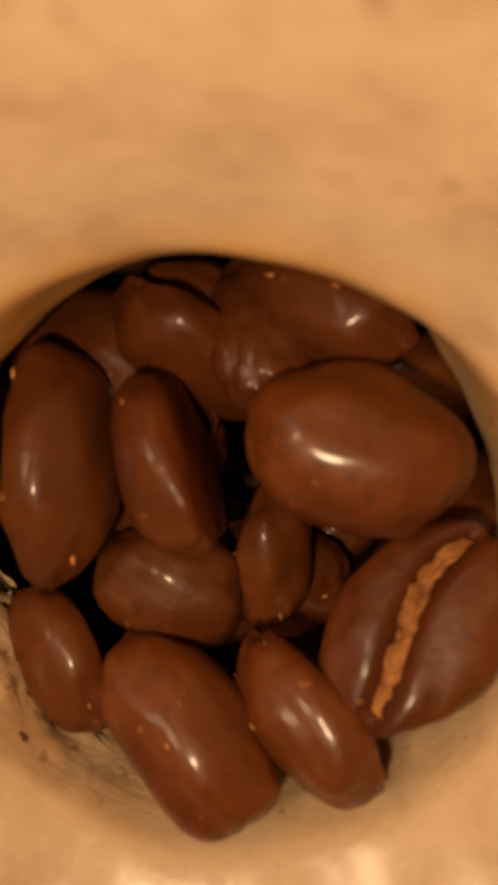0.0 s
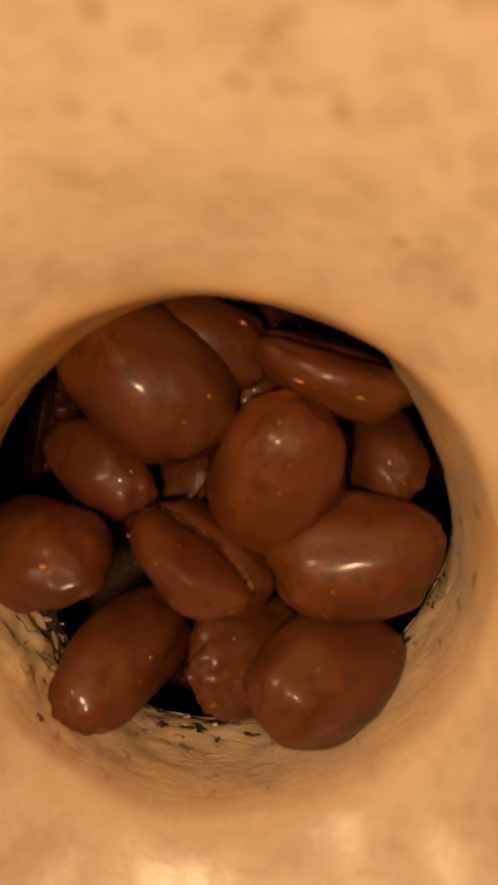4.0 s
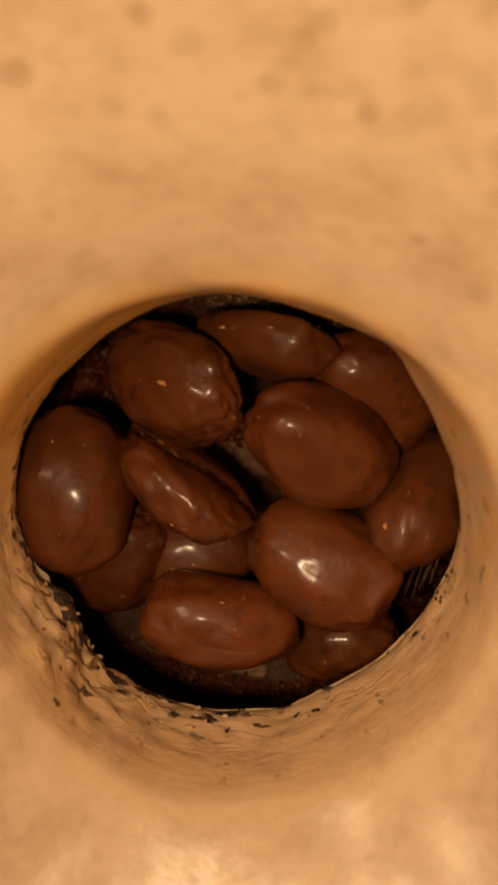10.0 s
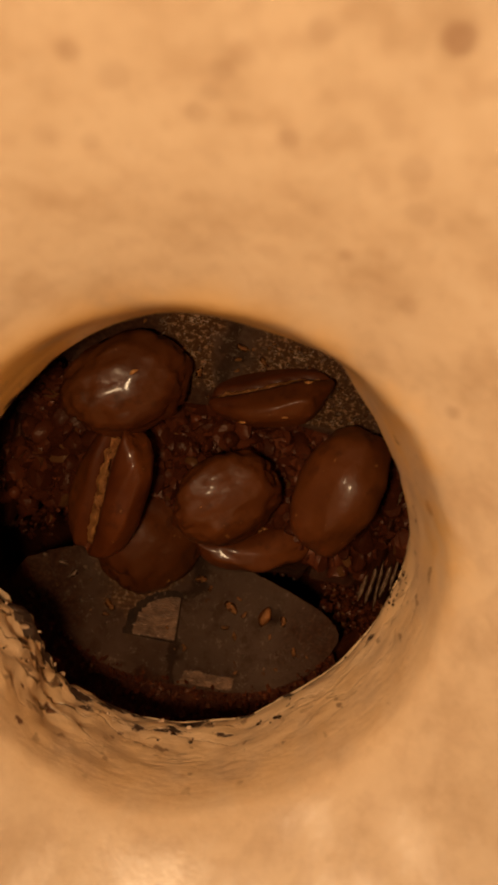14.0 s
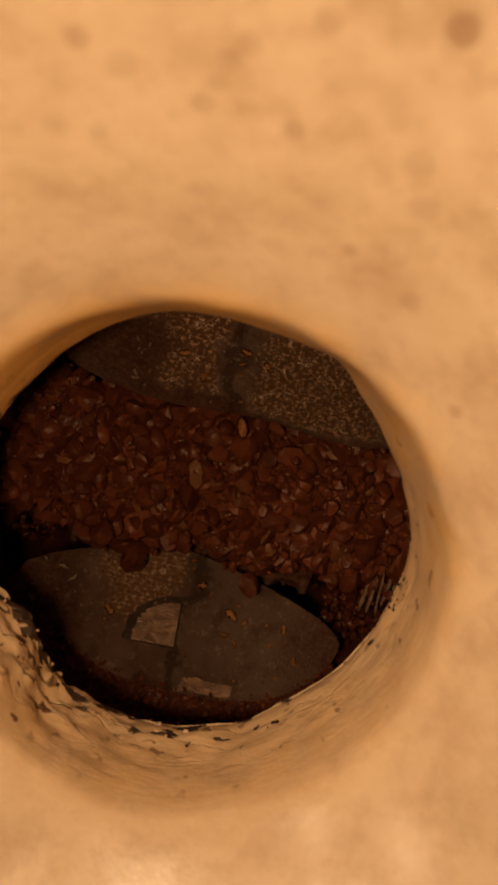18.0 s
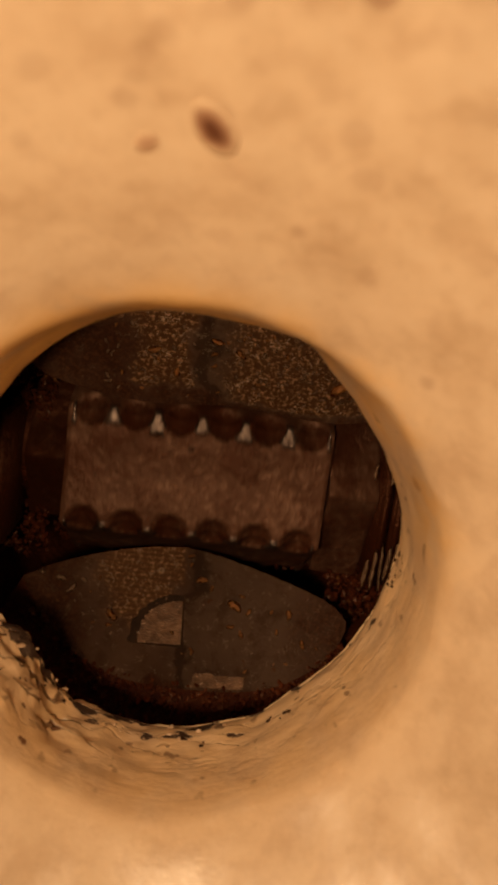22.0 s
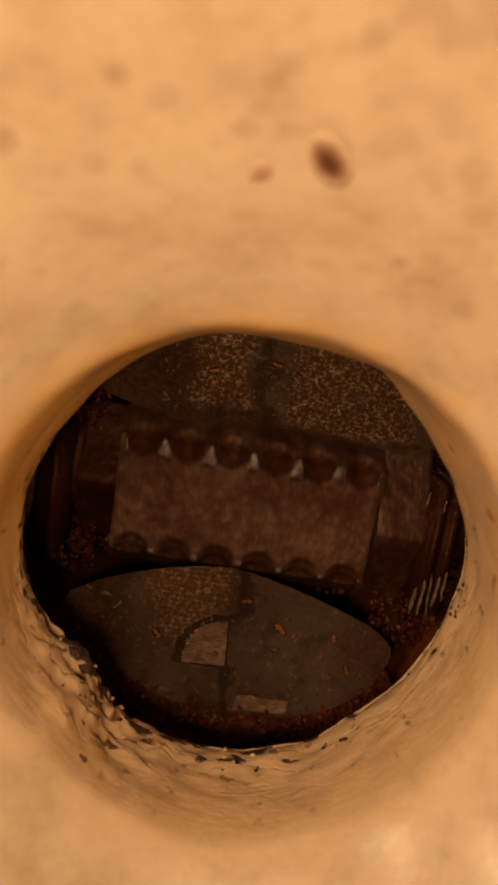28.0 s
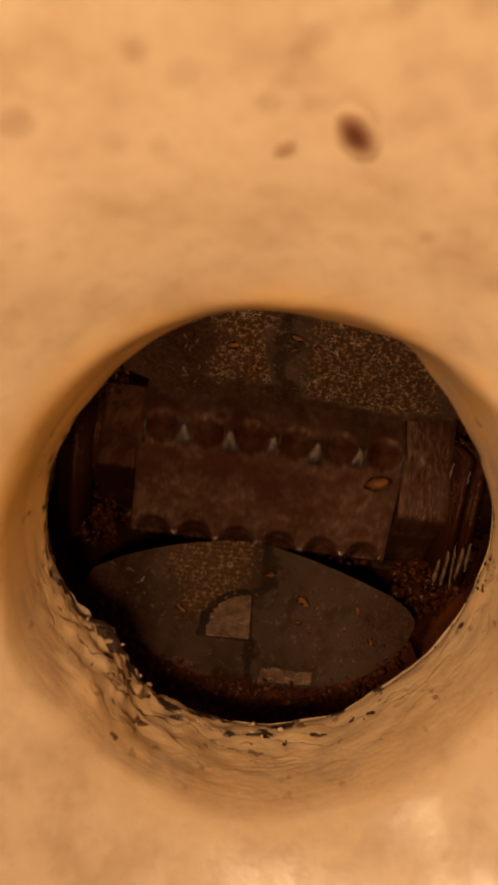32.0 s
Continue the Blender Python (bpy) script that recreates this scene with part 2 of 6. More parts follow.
def plate_material(name, zones, low_y, seed, bright, seam_x, foot_y, mid):
    """Blackened plate with zones scoured to brownish speckled metal; zones are stretches of x in millimetres."""
    m, tree, p = shader(name, 0.55, 0.0)
    p.inputs["Specular IOR Level"].default_value = 0.05
    p.inputs["Specular Tint"].default_value = (1.0, 0.72, 0.5, 1)
    at = coords(tree)
    shift = tree.nodes.new("ShaderNodeMapping")
    shift.inputs["Location"].default_value = (seed, seed, 0)
    tree.links.new(at, shift.inputs[0])
    v = shift.outputs[0]
    big = noise_tex(tree, v, 150, 4, 0.6)
    grit = noise_tex(tree, v, 2800, 4, 0.7)
    curl = noise_tex(tree, v, 2300, 2, 0.5)
    line = node(tree, "ShaderNodeTexWave", Scale=800.0, Distortion=4.0, Detail=2.0)
    line.bands_direction = "Y"
    tree.links.new(v, line.inputs[0])
    sep = tree.nodes.new("ShaderNodeSeparateXYZ")
    tree.links.new(at, sep.inputs[0])
    wob = calc(tree, "MULTIPLY", calc(tree, "SUBTRACT", big, 0.5), 9 * M)
    x, y = calc(tree, "ADD", sep.outputs[0], wob), calc(tree, "ADD", sep.outputs[1], wob)
    zone = None
    for x0, x1 in zones:
        z = calc(tree, "MULTIPLY", smooth(tree, x, x0 * M, (x0 + 2.2) * M), smooth(tree, x, x1 * M, (x1 - 0.9) * M))
        zone = z if zone is None else calc(tree, "MAXIMUM", zone, z)
    zone = calc(tree, "MULTIPLY", zone, smooth(tree, y, low_y * M, (low_y + 1.0) * M))
    base = ramp(tree, big, (0.33, (0.125, 0.062, 0.039)), (0.67, (0.245, 0.140, 0.094)))
    # beyond the seam the metal is greyer, and a dark band follows it
    beyond = smooth(tree, x, (seam_x - 0.6) * M, (seam_x + 0.4) * M)
    base = mix(tree, calc(tree, "MULTIPLY", beyond, 0.65), base, (0.175, 0.104, 0.070))
    base = mix(tree, calc(tree, "MULTIPLY", smooth(tree, noise_tex(tree, v, 420, 5, 0.65), 0.50, 0.66), 0.55), base, (0.085, 0.039, 0.021))
    band = smooth(tree, calc(tree, "ABSOLUTE", calc(tree, "SUBTRACT", x, seam_x * M)), 0.9 * M, 0.3 * M)
    base = mix(tree, calc(tree, "MULTIPLY", band, 0.6), base, (0.028, 0.013, 0.007))
    scour = mix(tree, smooth(tree, grit, 0.49, 0.63), (0.37 - 0.23 * bright, 0.175 - 0.115 * bright, 0.087 - 0.060 * bright), (0.80, 0.435, 0.220))
    scour = mix(tree, calc(tree, "MULTIPLY", line.outputs["Fac"], 0.75 - 0.4 * bright), scour, (0.140, 0.068, 0.036))
    base = mix(tree, calc(tree, "MULTIPLY", zone, 0.9), base, scour)
    # hair-thin bright curls of swarf, thick in the scoured zones
    thin = smooth(tree, calc(tree, "ABSOLUTE", calc(tree, "SUBTRACT", curl, 0.5)), 0.035, 0.012)
    broken = smooth(tree, noise_tex(tree, v, 1000, 3, 0.65), 0.54, 0.61)
    fleck = calc(tree, "MULTIPLY", calc(tree, "MULTIPLY", thin, broken), calc(tree, "ADD", 0.24, calc(tree, "MULTIPLY", zone, bright)))
    base = mix(tree, fleck, base, (0.78, 0.54, 0.35))
    rusty = smooth(tree, noise_tex(tree, v, 700, 3, 0.6), 0.66, 0.74)
    base = mix(tree, calc(tree, "MULTIPLY", rusty, 0.6), base, (0.16, 0.045, 0.012))
    # coffee dust clings to the ends and along the lower border
    ends = smooth(tree, calc(tree, "ABSOLUTE", calc(tree, "SUBTRACT", x, mid * M)), 7.8 * M, 12.0 * M)
    foot = smooth(tree, y, (foot_y + 1.3) * M, (foot_y + 0.3) * M)
    dusty = calc(tree, "MULTIPLY", calc(tree, "MAXIMUM", ends, foot), calc(tree, "ADD", 0.22, calc(tree, "MULTIPLY", noise_tex(tree, v, 900, 4, 0.6), 0.8)))
    base = mix(tree, dusty, base, mix(tree, smooth(tree, grit, 0.45, 0.65), (0.062, 0.019, 0.008), (0.17, 0.060, 0.026)))
    tree.links.new(base, p.inputs["Base Color"])
    bump(tree, p, calc(tree, "ADD", grit, calc(tree, "MULTIPLY", zone, 0.4)), 0.16 * M, 0.6)
    return m


def bean_material():
    m, tree, p = shader("roasted_bean", 0.42)
    p.inputs["Specular IOR Level"].default_value = 0.26
    p.inputs["Coat Weight"].default_value = 0.26
    p.inputs["Coat Roughness"].default_value = 0.15
    at = coords(tree)
    info = tree.nodes.new("ShaderNodeObjectInfo")
    big = noise_tex(tree, at, 260, 4, 0.55)
    fine = noise_tex(tree, at, 1900, 4, 0.6)
    mid = noise_tex(tree, at, 640, 4, 0.6)
    base = ramp(tree, big, (0.30, (0.072, 0.0155, 0.0033)), (0.70, (0.178, 0.0430, 0.0084)))
    base = mix(tree, info.outputs["Random"], base, mix(tree, 0.5, base, (0.060, 0.016, 0.005)))
    olive = smooth(tree, noise_tex(tree, at, 110, 2, 0.5), 0.42, 0.62)
    base = mix(tree, calc(tree, "MULTIPLY", olive, 0.35), base, (0.150, 0.0450, 0.0070))
    base = mix(tree, calc(tree, "MULTIPLY", smooth(tree, mid, 0.54, 0.70), 0.5), base, (0.045, 0.011, 0.003))
    spots = smooth(tree, noise_tex(tree, at, 1300, 2, 0.5), 0.715, 0.735)
    base = mix(tree, calc(tree, "MULTIPLY", spots, 0.40), base, (0.42, 0.17, 0.055))
    tree.links.new(base, p.inputs["Base Color"])
    tree.links.new(calc(tree, "ADD", 0.34, calc(tree, "MULTIPLY", noise_tex(tree, at, 500, 4, 0.6), 0.24)), p.inputs["Roughness"])
    wrinkle = node(tree, "ShaderNodeTexWave", Scale=260.0, Distortion=9.0, Detail=3.0)
    wrinkle.inputs["Detail Scale"].default_value = 2.2
    wrinkle.bands_direction = "Y"
    tree.links.new(at, wrinkle.inputs[0])
    creased = calc(tree, "MULTIPLY", wrinkle.outputs["Fac"], calc(tree, "MULTIPLY", info.outputs["Random"], 0.06))
    bump(tree, p, calc(tree, "ADD", calc(tree, "ADD", calc(tree, "MULTIPLY", fine, 0.32), calc(tree, "ADD", big, calc(tree, "MULTIPLY", mid, 0.38))), creased), 0.24 * M, 0.48)
    return m


def simple_material(name, a, b, rough, scale=600.0, metal=0.0, depth=0.15):
    m, tree, p = shader(name, rough, metal)
    at = coords(tree)
    n = noise_tex(tree, at, scale, 5, 0.6)
    tree.links.new(ramp(tree, n, (0.32, a), (0.68, b)), p.inputs["Base Color"])
    bump(tree, p, n, depth * M, 0.8)
    return m


def ground_material(name, dark, light):
    """Crumbs of roasted coffee: every crumb has its own brown, a few are tan chaff."""
    m, tree, p = shader(name, 0.36)
    p.inputs["Specular IOR Level"].default_value = 0.22
    p.inputs["Specular Tint"].default_value = (1.0, 0.76, 0.62, 1)
    at = coords(tree)
    geo = tree.nodes.new("ShaderNodeNewGeometry")
    each = geo.outputs["Random Per Island"]
    n = noise_tex(tree, at, 900, 4, 0.6)
    base = mix(tree, calc(tree, "ADD", calc(tree, "MULTIPLY", calc(tree, "MULTIPLY", each, each), 0.7), calc(tree, "MULTIPLY", n, 0.35)), dark, light)
    base = mix(tree, smooth(tree, each, 0.965, 0.975), base, (0.13, 0.05, 0.017))
    tree.links.new(base, p.inputs["Base Color"])
    bump(tree, p, n, 0.25 * M, 0.7)
    return m


def lined_material():
    """Bare metal with fine parallel scratches."""
    m, tree, p = shader("scraped_metal", 0.45, 0.2)
    at = coords(tree)
    line = node(tree, "ShaderNodeTexWave", Scale=1500.0, Distortion=14.0, Detail=5.0)
    line.bands_direction = "Y"
    tree.links.new(at, line.inputs[0])
    n = noise_tex(tree, at, 900, 4, 0.65)
    base = ramp(tree, calc(tree, "ADD", calc(tree, "MULTIPLY", line.outputs["Fac"], 0.10), calc(tree, "MULTIPLY", n, 1.05)), (0.34, (0.085, 0.038, 0.020)), (0.80, (0.40, 0.215, 0.120)))
    tree.links.new(base, p.inputs["Base Color"])
    bump(tree, p, line.outputs["Fac"], 0.08 * M, 0.7)
    return m


def oily_smear(name, half, wide, core, thin_tint):
    """A crumb in its spot of oil: dark along the middle, thinning out to the colour of the enamel under it."""
    m, tree, p = shader(name, 0.60)
    p.inputs["Specular IOR Level"].default_value = 0.2
    at = coords(tree)
    sep = tree.nodes.new("ShaderNodeSeparateXYZ")
    tree.links.new(at, sep.inputs[0])
    u, v = calc(tree, "DIVIDE", sep.outputs[0], half * M), calc(tree, "DIVIDE", sep.outputs[1], wide * M)
    d = calc(tree, "SQRT", calc(tree, "ADD", calc(tree, "MULTIPLY", u, u), calc(tree, "MULTIPLY", v, v)))
    d = calc(tree, "ADD", d, calc(tree, "MULTIPLY", calc(tree, "SUBTRACT", noise_tex(tree, at, 1600, 3, 0.5), 0.5), 0.3))
    base = ramp(tree, d, (0.22, core), (0.55, thin_tint), (0.92, (0.64, 0.46, 0.30)))
    tree.links.new(base, p.inputs["Base Color"])
    return m


ENAMEL = enamel_material()
IRON = iron_material("chamber_iron", (0.100, 0.0230, 0.0072), (0.175, 0.043, 0.0135), (0.23, 0.065, 0.021), 0.6, 300.0, 0.0)
ROLL = caked_material("roller_steel", (0.096, 0.036, 0.0185), (0.172, 0.080, 0.047), (0.084, 0.0225, 0.0085), 0.46, 0.50, 0.22, 0.55, 0.42)
COLLAR = caked_material("collar_steel", (0.040, 0.0110, 0.0042), (0.080, 0.0260, 0.0105), (0.050, 0.0120, 0.0038), 0.40, 0.50, 0.4, 0.12, 0.20)
SLEEVE = caked_material("sleeve_steel", (0.080, 0.029, 0.0135), (0.160, 0.078, 0.048), (0.070, 0.0190, 0.0070), 0.42, 0.44, 0.40, 0.40, 0.35)
# darker, duller steel for the faces inside the notches
NOTCH_STEEL = caked_material("notch_steel", (0.058, 0.0185, 0.0082), (0.100, 0.040, 0.021), (0.060, 0.0150, 0.0052), 0.42, 0.62, 0.1, 0.30, 0.12)
PLATE_LOW = plate_material("lower_plate_metal", ((-7.6, -0.7),), -3.6, 0.0, 0.45, 0.5, -8.4, 0.8)
PLATE_UP = plate_material("upper_plate_metal", ((-8.5, -1.9), (-0.6, 11.5)), -2.9, 0.31, 0.95, -1.2, -3.6, 2.2)
BARE = lined_material()
BEAN = bean_material()
CHAFF = simple_material("tan_chaff", (0.30, 0.090, 0.021), (0.80, 0.36, 0.105), 0.6, 1100.0, 0.0, 0.5)
GROUND = ground_material("crushed_coffee", (0.044, 0.0098, 0.0037), (0.158, 0.0395, 0.0150))
CRUST = ground_material("packed_old_coffee", (0.040, 0.0088, 0.0030), (0.105, 0.0250, 0.0086))
DUST = ground_material("coffee_dust_brown", (0.054, 0.0130, 0.0046), (0.180, 0.046, 0.0160))
FLAKE = simple_material("enamel_flake", (0.48, 0.31, 0.19), (0.66, 0.47, 0.31), 0.4, 900.0)
FRAGMENT = simple_material("coffee_sliver", (0.30, 0.160, 0.090), (0.56, 0.340, 0.220), 0.6, 900.0)
STAIN = oily_smear("dried_coffee", 0.52, 0.46, (0.44, 0.27, 0.17), (0.52, 0.335, 0.215))
SMEAR = oily_smear("sliver_in_oil", 1.20, 0.76, (0.120, 0.045, 0.022), (0.30, 0.155, 0.090))
STREAK = simple_material("polished_edge", (0.20, 0.100, 0.050), (0.60, 0.38, 0.23), 0.34, 1400.0, 0.4)
PLASTER = simple_material("warm_plaster", (0.66, 0.58, 0.48), (0.74, 0.66, 0.56), 0.85, 6.0, 0.0, 1.0)
GLINT_STEEL = simple_material("glint_steel", (0.060, 0.032, 0.022), (0.38, 0.285, 0.24), 0.40, 2200.0, 0.92)
WOOD = simple_material("oiled_wood", (0.16, 0.085, 0.04), (0.28, 0.16, 0.085), 0.5, 30.0)
DARK = simple_material("dull_black", (0.026, 0.012, 0.006), (0.055, 0.027, 0.014), 0.6, 800.0)
DARK.node_tree.nodes["Principled BSDF"].inputs["Specular IOR Level"].default_value = 0.08


# ---- mesh helpers ----
def part(name, bm, material, parent=None, label="", flat=False):
    me = bpy.data.meshes.new(name)
    bm.normal_update()
    bm.to_mesh(me)
    bm.free()
    if not flat:
        me.shade_smooth()
    me.materials.append(material)
    ob = new(name, me)
    ob.parent = parent
    if label:
        tagged(ob, label)
    return ob


def lathe(bm, profile, steps, warp=None):
    """Ring after ring of (r, z) in millimetres; warp(angle, r, z) gives the millimetres to add to r and z."""
    rings = []
    for r, z in profile:
        ring = []
        for k in range(steps):
            a = 2 * math.pi * k / steps
            dr, dz = warp(a, r, z) if warp else (0, 0)
            ring.append(bm.verts.new(((r + dr) * math.cos(a) * M, (r + dr) * math.sin(a) * M, (z + dz) * M)))
        rings.append(ring)
    for lo, hi in zip(rings, rings[1:]):
        for k in range(steps):
            bm.faces.new((lo[k], lo[(k + 1) % steps], hi[(k + 1) % steps], hi[k]))
    return rings


def box(bm, x0, x1, y0, y1, z0, z1):
    v = [bm.verts.new((x * M, y * M, z * M)) for x in (x0, x1) for y in (y0, y1) for z in (z0, z1)]
    for q in ((0, 1, 3, 2), (4, 6, 7, 5), (0, 4, 5, 1), (2, 3, 7, 6), (0, 2, 6, 4), (1, 5, 7, 3)):
        bm.faces.new([v[i] for i in q])
    return v


def chip(bm, at, size, rng, flatness=1.0):
    """One angular crumb: a box knocked out of shape."""
    turn = Euler([rng.uniform(0, 6.28) for _ in range(3)]).to_matrix()
    s = [size * rng.uniform(0.5, 1.0), size * rng.uniform(0.35, 0.8), size * rng.uniform(0.25, 0.6) * flatness]
    v = []
    for i in range(8):
        c = Vector([(1 if i >> k & 1 else -1) * s[k] * 0.5 * rng.uniform(0.55, 1.15) for k in range(3)])
        v.append(bm.verts.new((Vector(at) + turn @ c) * M))
    for q in ((0, 2, 3, 1), (4, 5, 7, 6), (0, 1, 5, 4), (2, 6, 7, 3), (0, 4, 6, 2), (1, 3, 7, 5)):
        mid = sum((v[i].co for i in q), Vector()) / 4
        top = bm.verts.new(mid + (mid - Vector(at) * M) * rng.uniform(0.05, 0.55))
        for i in range(4):
            bm.faces.new((v[q[i]], v[q[(i + 1) % 4]], top))


# ---- the room that closes the place ----
def slab(name, x0, x1, y0, y1, z0, z1, material):
    bm = bmesh.new()
    box(bm, x0 * 1000, x1 * 1000, y0 * 1000, y1 * 1000, z0 * 1000, z1 * 1000)
    return tagged(part(name, bm, material, None, "", True), kind="structure")


FLOOR_Z = -0.90
slab("floor", -2, 2, -2, 2, FLOOR_Z - 0.1, FLOOR_Z, WOOD)
slab("ceiling", -2, 2, -2, 2, 1.6, 1.7, PLASTER)
slab("wall_north", -2.1, 2.1, 2, 2.1, FLOOR_Z, 1.6, PLASTER)
slab("wall_south", -2.1, 2.1, -2.1, -2, FLOOR_Z, 1.6, PLASTER)
slab("wall_east", 2, 2.1, -2, 2, FLOOR_Z, 1.6, PLASTER)
slab("wall_west", -2.1, -2, -2, 2, FLOOR_Z, 1.6, PLASTER)

TABLE_Z = -0.150


def worktable():
    top = new("worktable")
    tagged(top, "plain oiled wooden worktable under the coffee grinder", "table")
    bm = bmesh.new()
    box(bm, -500, 500, -350, 350, TABLE_Z * 1000 - 30, TABLE_Z * 1000)
    part("tabletop", bm, WOOD, top, "", True)
    for x in (-450, 450):
        for y in (-300, 300):
            bm = bmesh.new()
            box(bm, x - 25, x + 25, y - 25, y + 25, FLOOR_Z * 1000, TABLE_Z * 1000 - 30)
            part("leg", bm, WOOD, top, "", True)


worktable()


def torch_stand_in():
    """Unseen holder added round the torch light: a small head on a bent arm that stands on the table behind the
    hopper.
    """
    lamp = new("torch_stand_in")
    tagged(lamp, "unseen gooseneck holder added for the phone's torch light", "lamp")
    axis = look(LAMP, (0, 0.001, 0))
    bm = bmesh.new()
    lathe(bm, ((2.2, 0.3), (3.4, 0.3), (3.6, 1.5), (3.2, 7), (1.6, 9), (0.1, 9.2)), 32)
    part("head", bm, DARK, lamp).matrix_basis = axis
    back = axis @ Vector((0, 0, 0.009))
    curve = [back.lerp(Vector((-0.12, 0.30, TABLE_Z + 0.01)), k / 24) + Vector((0, 0, 0.16 * math.sin(math.pi * k / 24))) for k in range(25)]
    bm = bmesh.new()
    rings = [[bm.verts.new(c + Vector((0.0014 * math.cos(a), 0.0009 * math.sin(a), 0.0014 * math.sin(a)))) for a in [k * math.pi / 4 for k in range(8)]] for c in curve]
    for p, q in zip(rings, rings[1:]):
        for k in range(8):
            bm.faces.new((p[k], p[(k + 1) % 8], q[(k + 1) % 8], q[k]))
    part("arm", bm, DARK, lamp)
    bm = bmesh.new()
    lathe(bm, ((0.1, 0), (45, 0), (45, 9), (40, 12), (0.1, 12)), 48)
    part("foot", bm, DARK, lamp).location = (-0.12, 0.30, TABLE_Z)


torch_stand_in()


def ceiling_fill_lamp():
    lamp = new("ceiling_fill_lamp")
    tagged(lamp, "unseen round warm ceiling lamp with a white rim, added as fill", "lamp")
    bm = bmesh.new()
    lathe(bm, ((252, -12), (275, -12), (280, 0), (280, 15), (252, 15)), 64)
    part("rim", bm, PLASTER, lamp).location = CEILING_FILL


ceiling_fill_lamp()


# ---- the grinder ----
grinder = new("coffee_grinder")
tagged(grinder, "old coffee grinder with chipped cream enamel hopper and dark iron works", "coffee grinder")
CENTRE = (0.0, -1.0)  # axis of the throat, millimetres


def dent(a, centre, width):
    d = math.degrees(math.atan2(math.sin(a - math.radians(centre)), math.cos(a - math.radians(centre))))
    return math.exp(-(d / width) ** 2)


def throat_warp(a, r, z):
    """The uneven mouth of the casting: flats beside a corner, a swollen lump, small waves."""
    low = max(0.0, min(1.0, (9.0 - z) / 8.0))
    dr = -0.35 * dent(a, 76, 16) - 0.27 * dent(a, 26, 14) + 0.30 * dent(a, 53, 7) - 0.9 * dent(a, -146, 14) + 0.15 * dent(a, 180, 30) + 0.9 * dent(a, -92, 42) + 0.22 * dent(a, -8, 22) - 0.30 * dent(a, 136, 20) - 0.30 * dent(a, -60, 12) - 0.30 * dent(a, -142, 7)
    calm = 0.25 + 0.75 * max(0.0, -math.sin(a))
    rag = (0.22 * math.sin(5 * a + 1) + 0.16 * math.sin(11 * a + 2.3) + 0.12 * math.sin(23 * a)) * calm
    edge = max(0.0, 1 - abs(z) / 1.2)
    # swollen, flaking paint low on one side
    swell = dent(a, -140, 26) * max(0.0, min(1.0, (6.5 - z) / 4.0))
    q = Vector((a * 5.5, z * 1.9 + a * 2.0, 3.0))
    ridge = (0.72 * swell + 0.12 * low * calm) * (noise.noise(q) + 0.6 * noise.noise(q * 2.3))
    rag += ridge / max(0.2, 0.6 * low * (0.4 + edge)) if low > 0 else 0
    p = Vector((math.cos(a) * r, math.sin(a) * r, z)) * 0.42
    lump = (noise.noise(p * 0.6) * 0.20 + noise.noise(p * 1.7) * 0.05) * (1 - 0.75 * low) if r < 60 else 0
    return dr * low - 0.04 * low + rag * 0.6 * low * (0.4 + edge) + lump, (noise.noise(p * 0.8 + Vector((9, 0, 0))) * 0.25 if r > 13.5 else 0)


def hopper():
    inner = [(12.9, -1.1), (12.75, -0.7), (12.7, -0.4), (12.7, -0.1), (12.72, 0.2), (12.75, 0.5), (12.79, 0.8), (12.83, 1.1), (12.88, 1.5), (12.92, 1.9), (12.97, 2.3), (13.03, 2.7), (13.06, 3.2), (13.1, 3.7), (13.14, 4.2), (13.2, 4.7), (13.27, 5.35), (13.36, 5.95),
             (13.46, 6.4), (13.59, 6.75), (13.77, 7.06), (14.0, 7.35), (14.5, 7.9), (15.25, 8.7), (16.2, 9.7)]
    r, z = 16.2, 9.7
    while r < 62:
        r, z = r + 1.0 + 0.02 * (r - 16), z + (1.0 + 0.02 * (r - 16)) * (1.03 + max(0, r - 28) * 0.012)
        inner.append((r, z))
    top = inner[-1]
    rim = [(top[0] + 1, top[1] + 1), (top[0] + 2.5, top[1] + 1), (top[0] + 3.5, top[1] - 0.5)]
    outer = [(r + 4.5, z - 1.5) for r, z in reversed(inner[23:])] + [(19, 6), (19, -1.5), (18, -1.6), (12.95, -1.4)]
    bm = bmesh.new()
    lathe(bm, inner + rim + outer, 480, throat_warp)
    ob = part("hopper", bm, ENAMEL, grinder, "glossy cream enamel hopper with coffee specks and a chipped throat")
    ob.location = (CENTRE[0] * M, CENTRE[1] * M, 0)
    return ob


hopper()


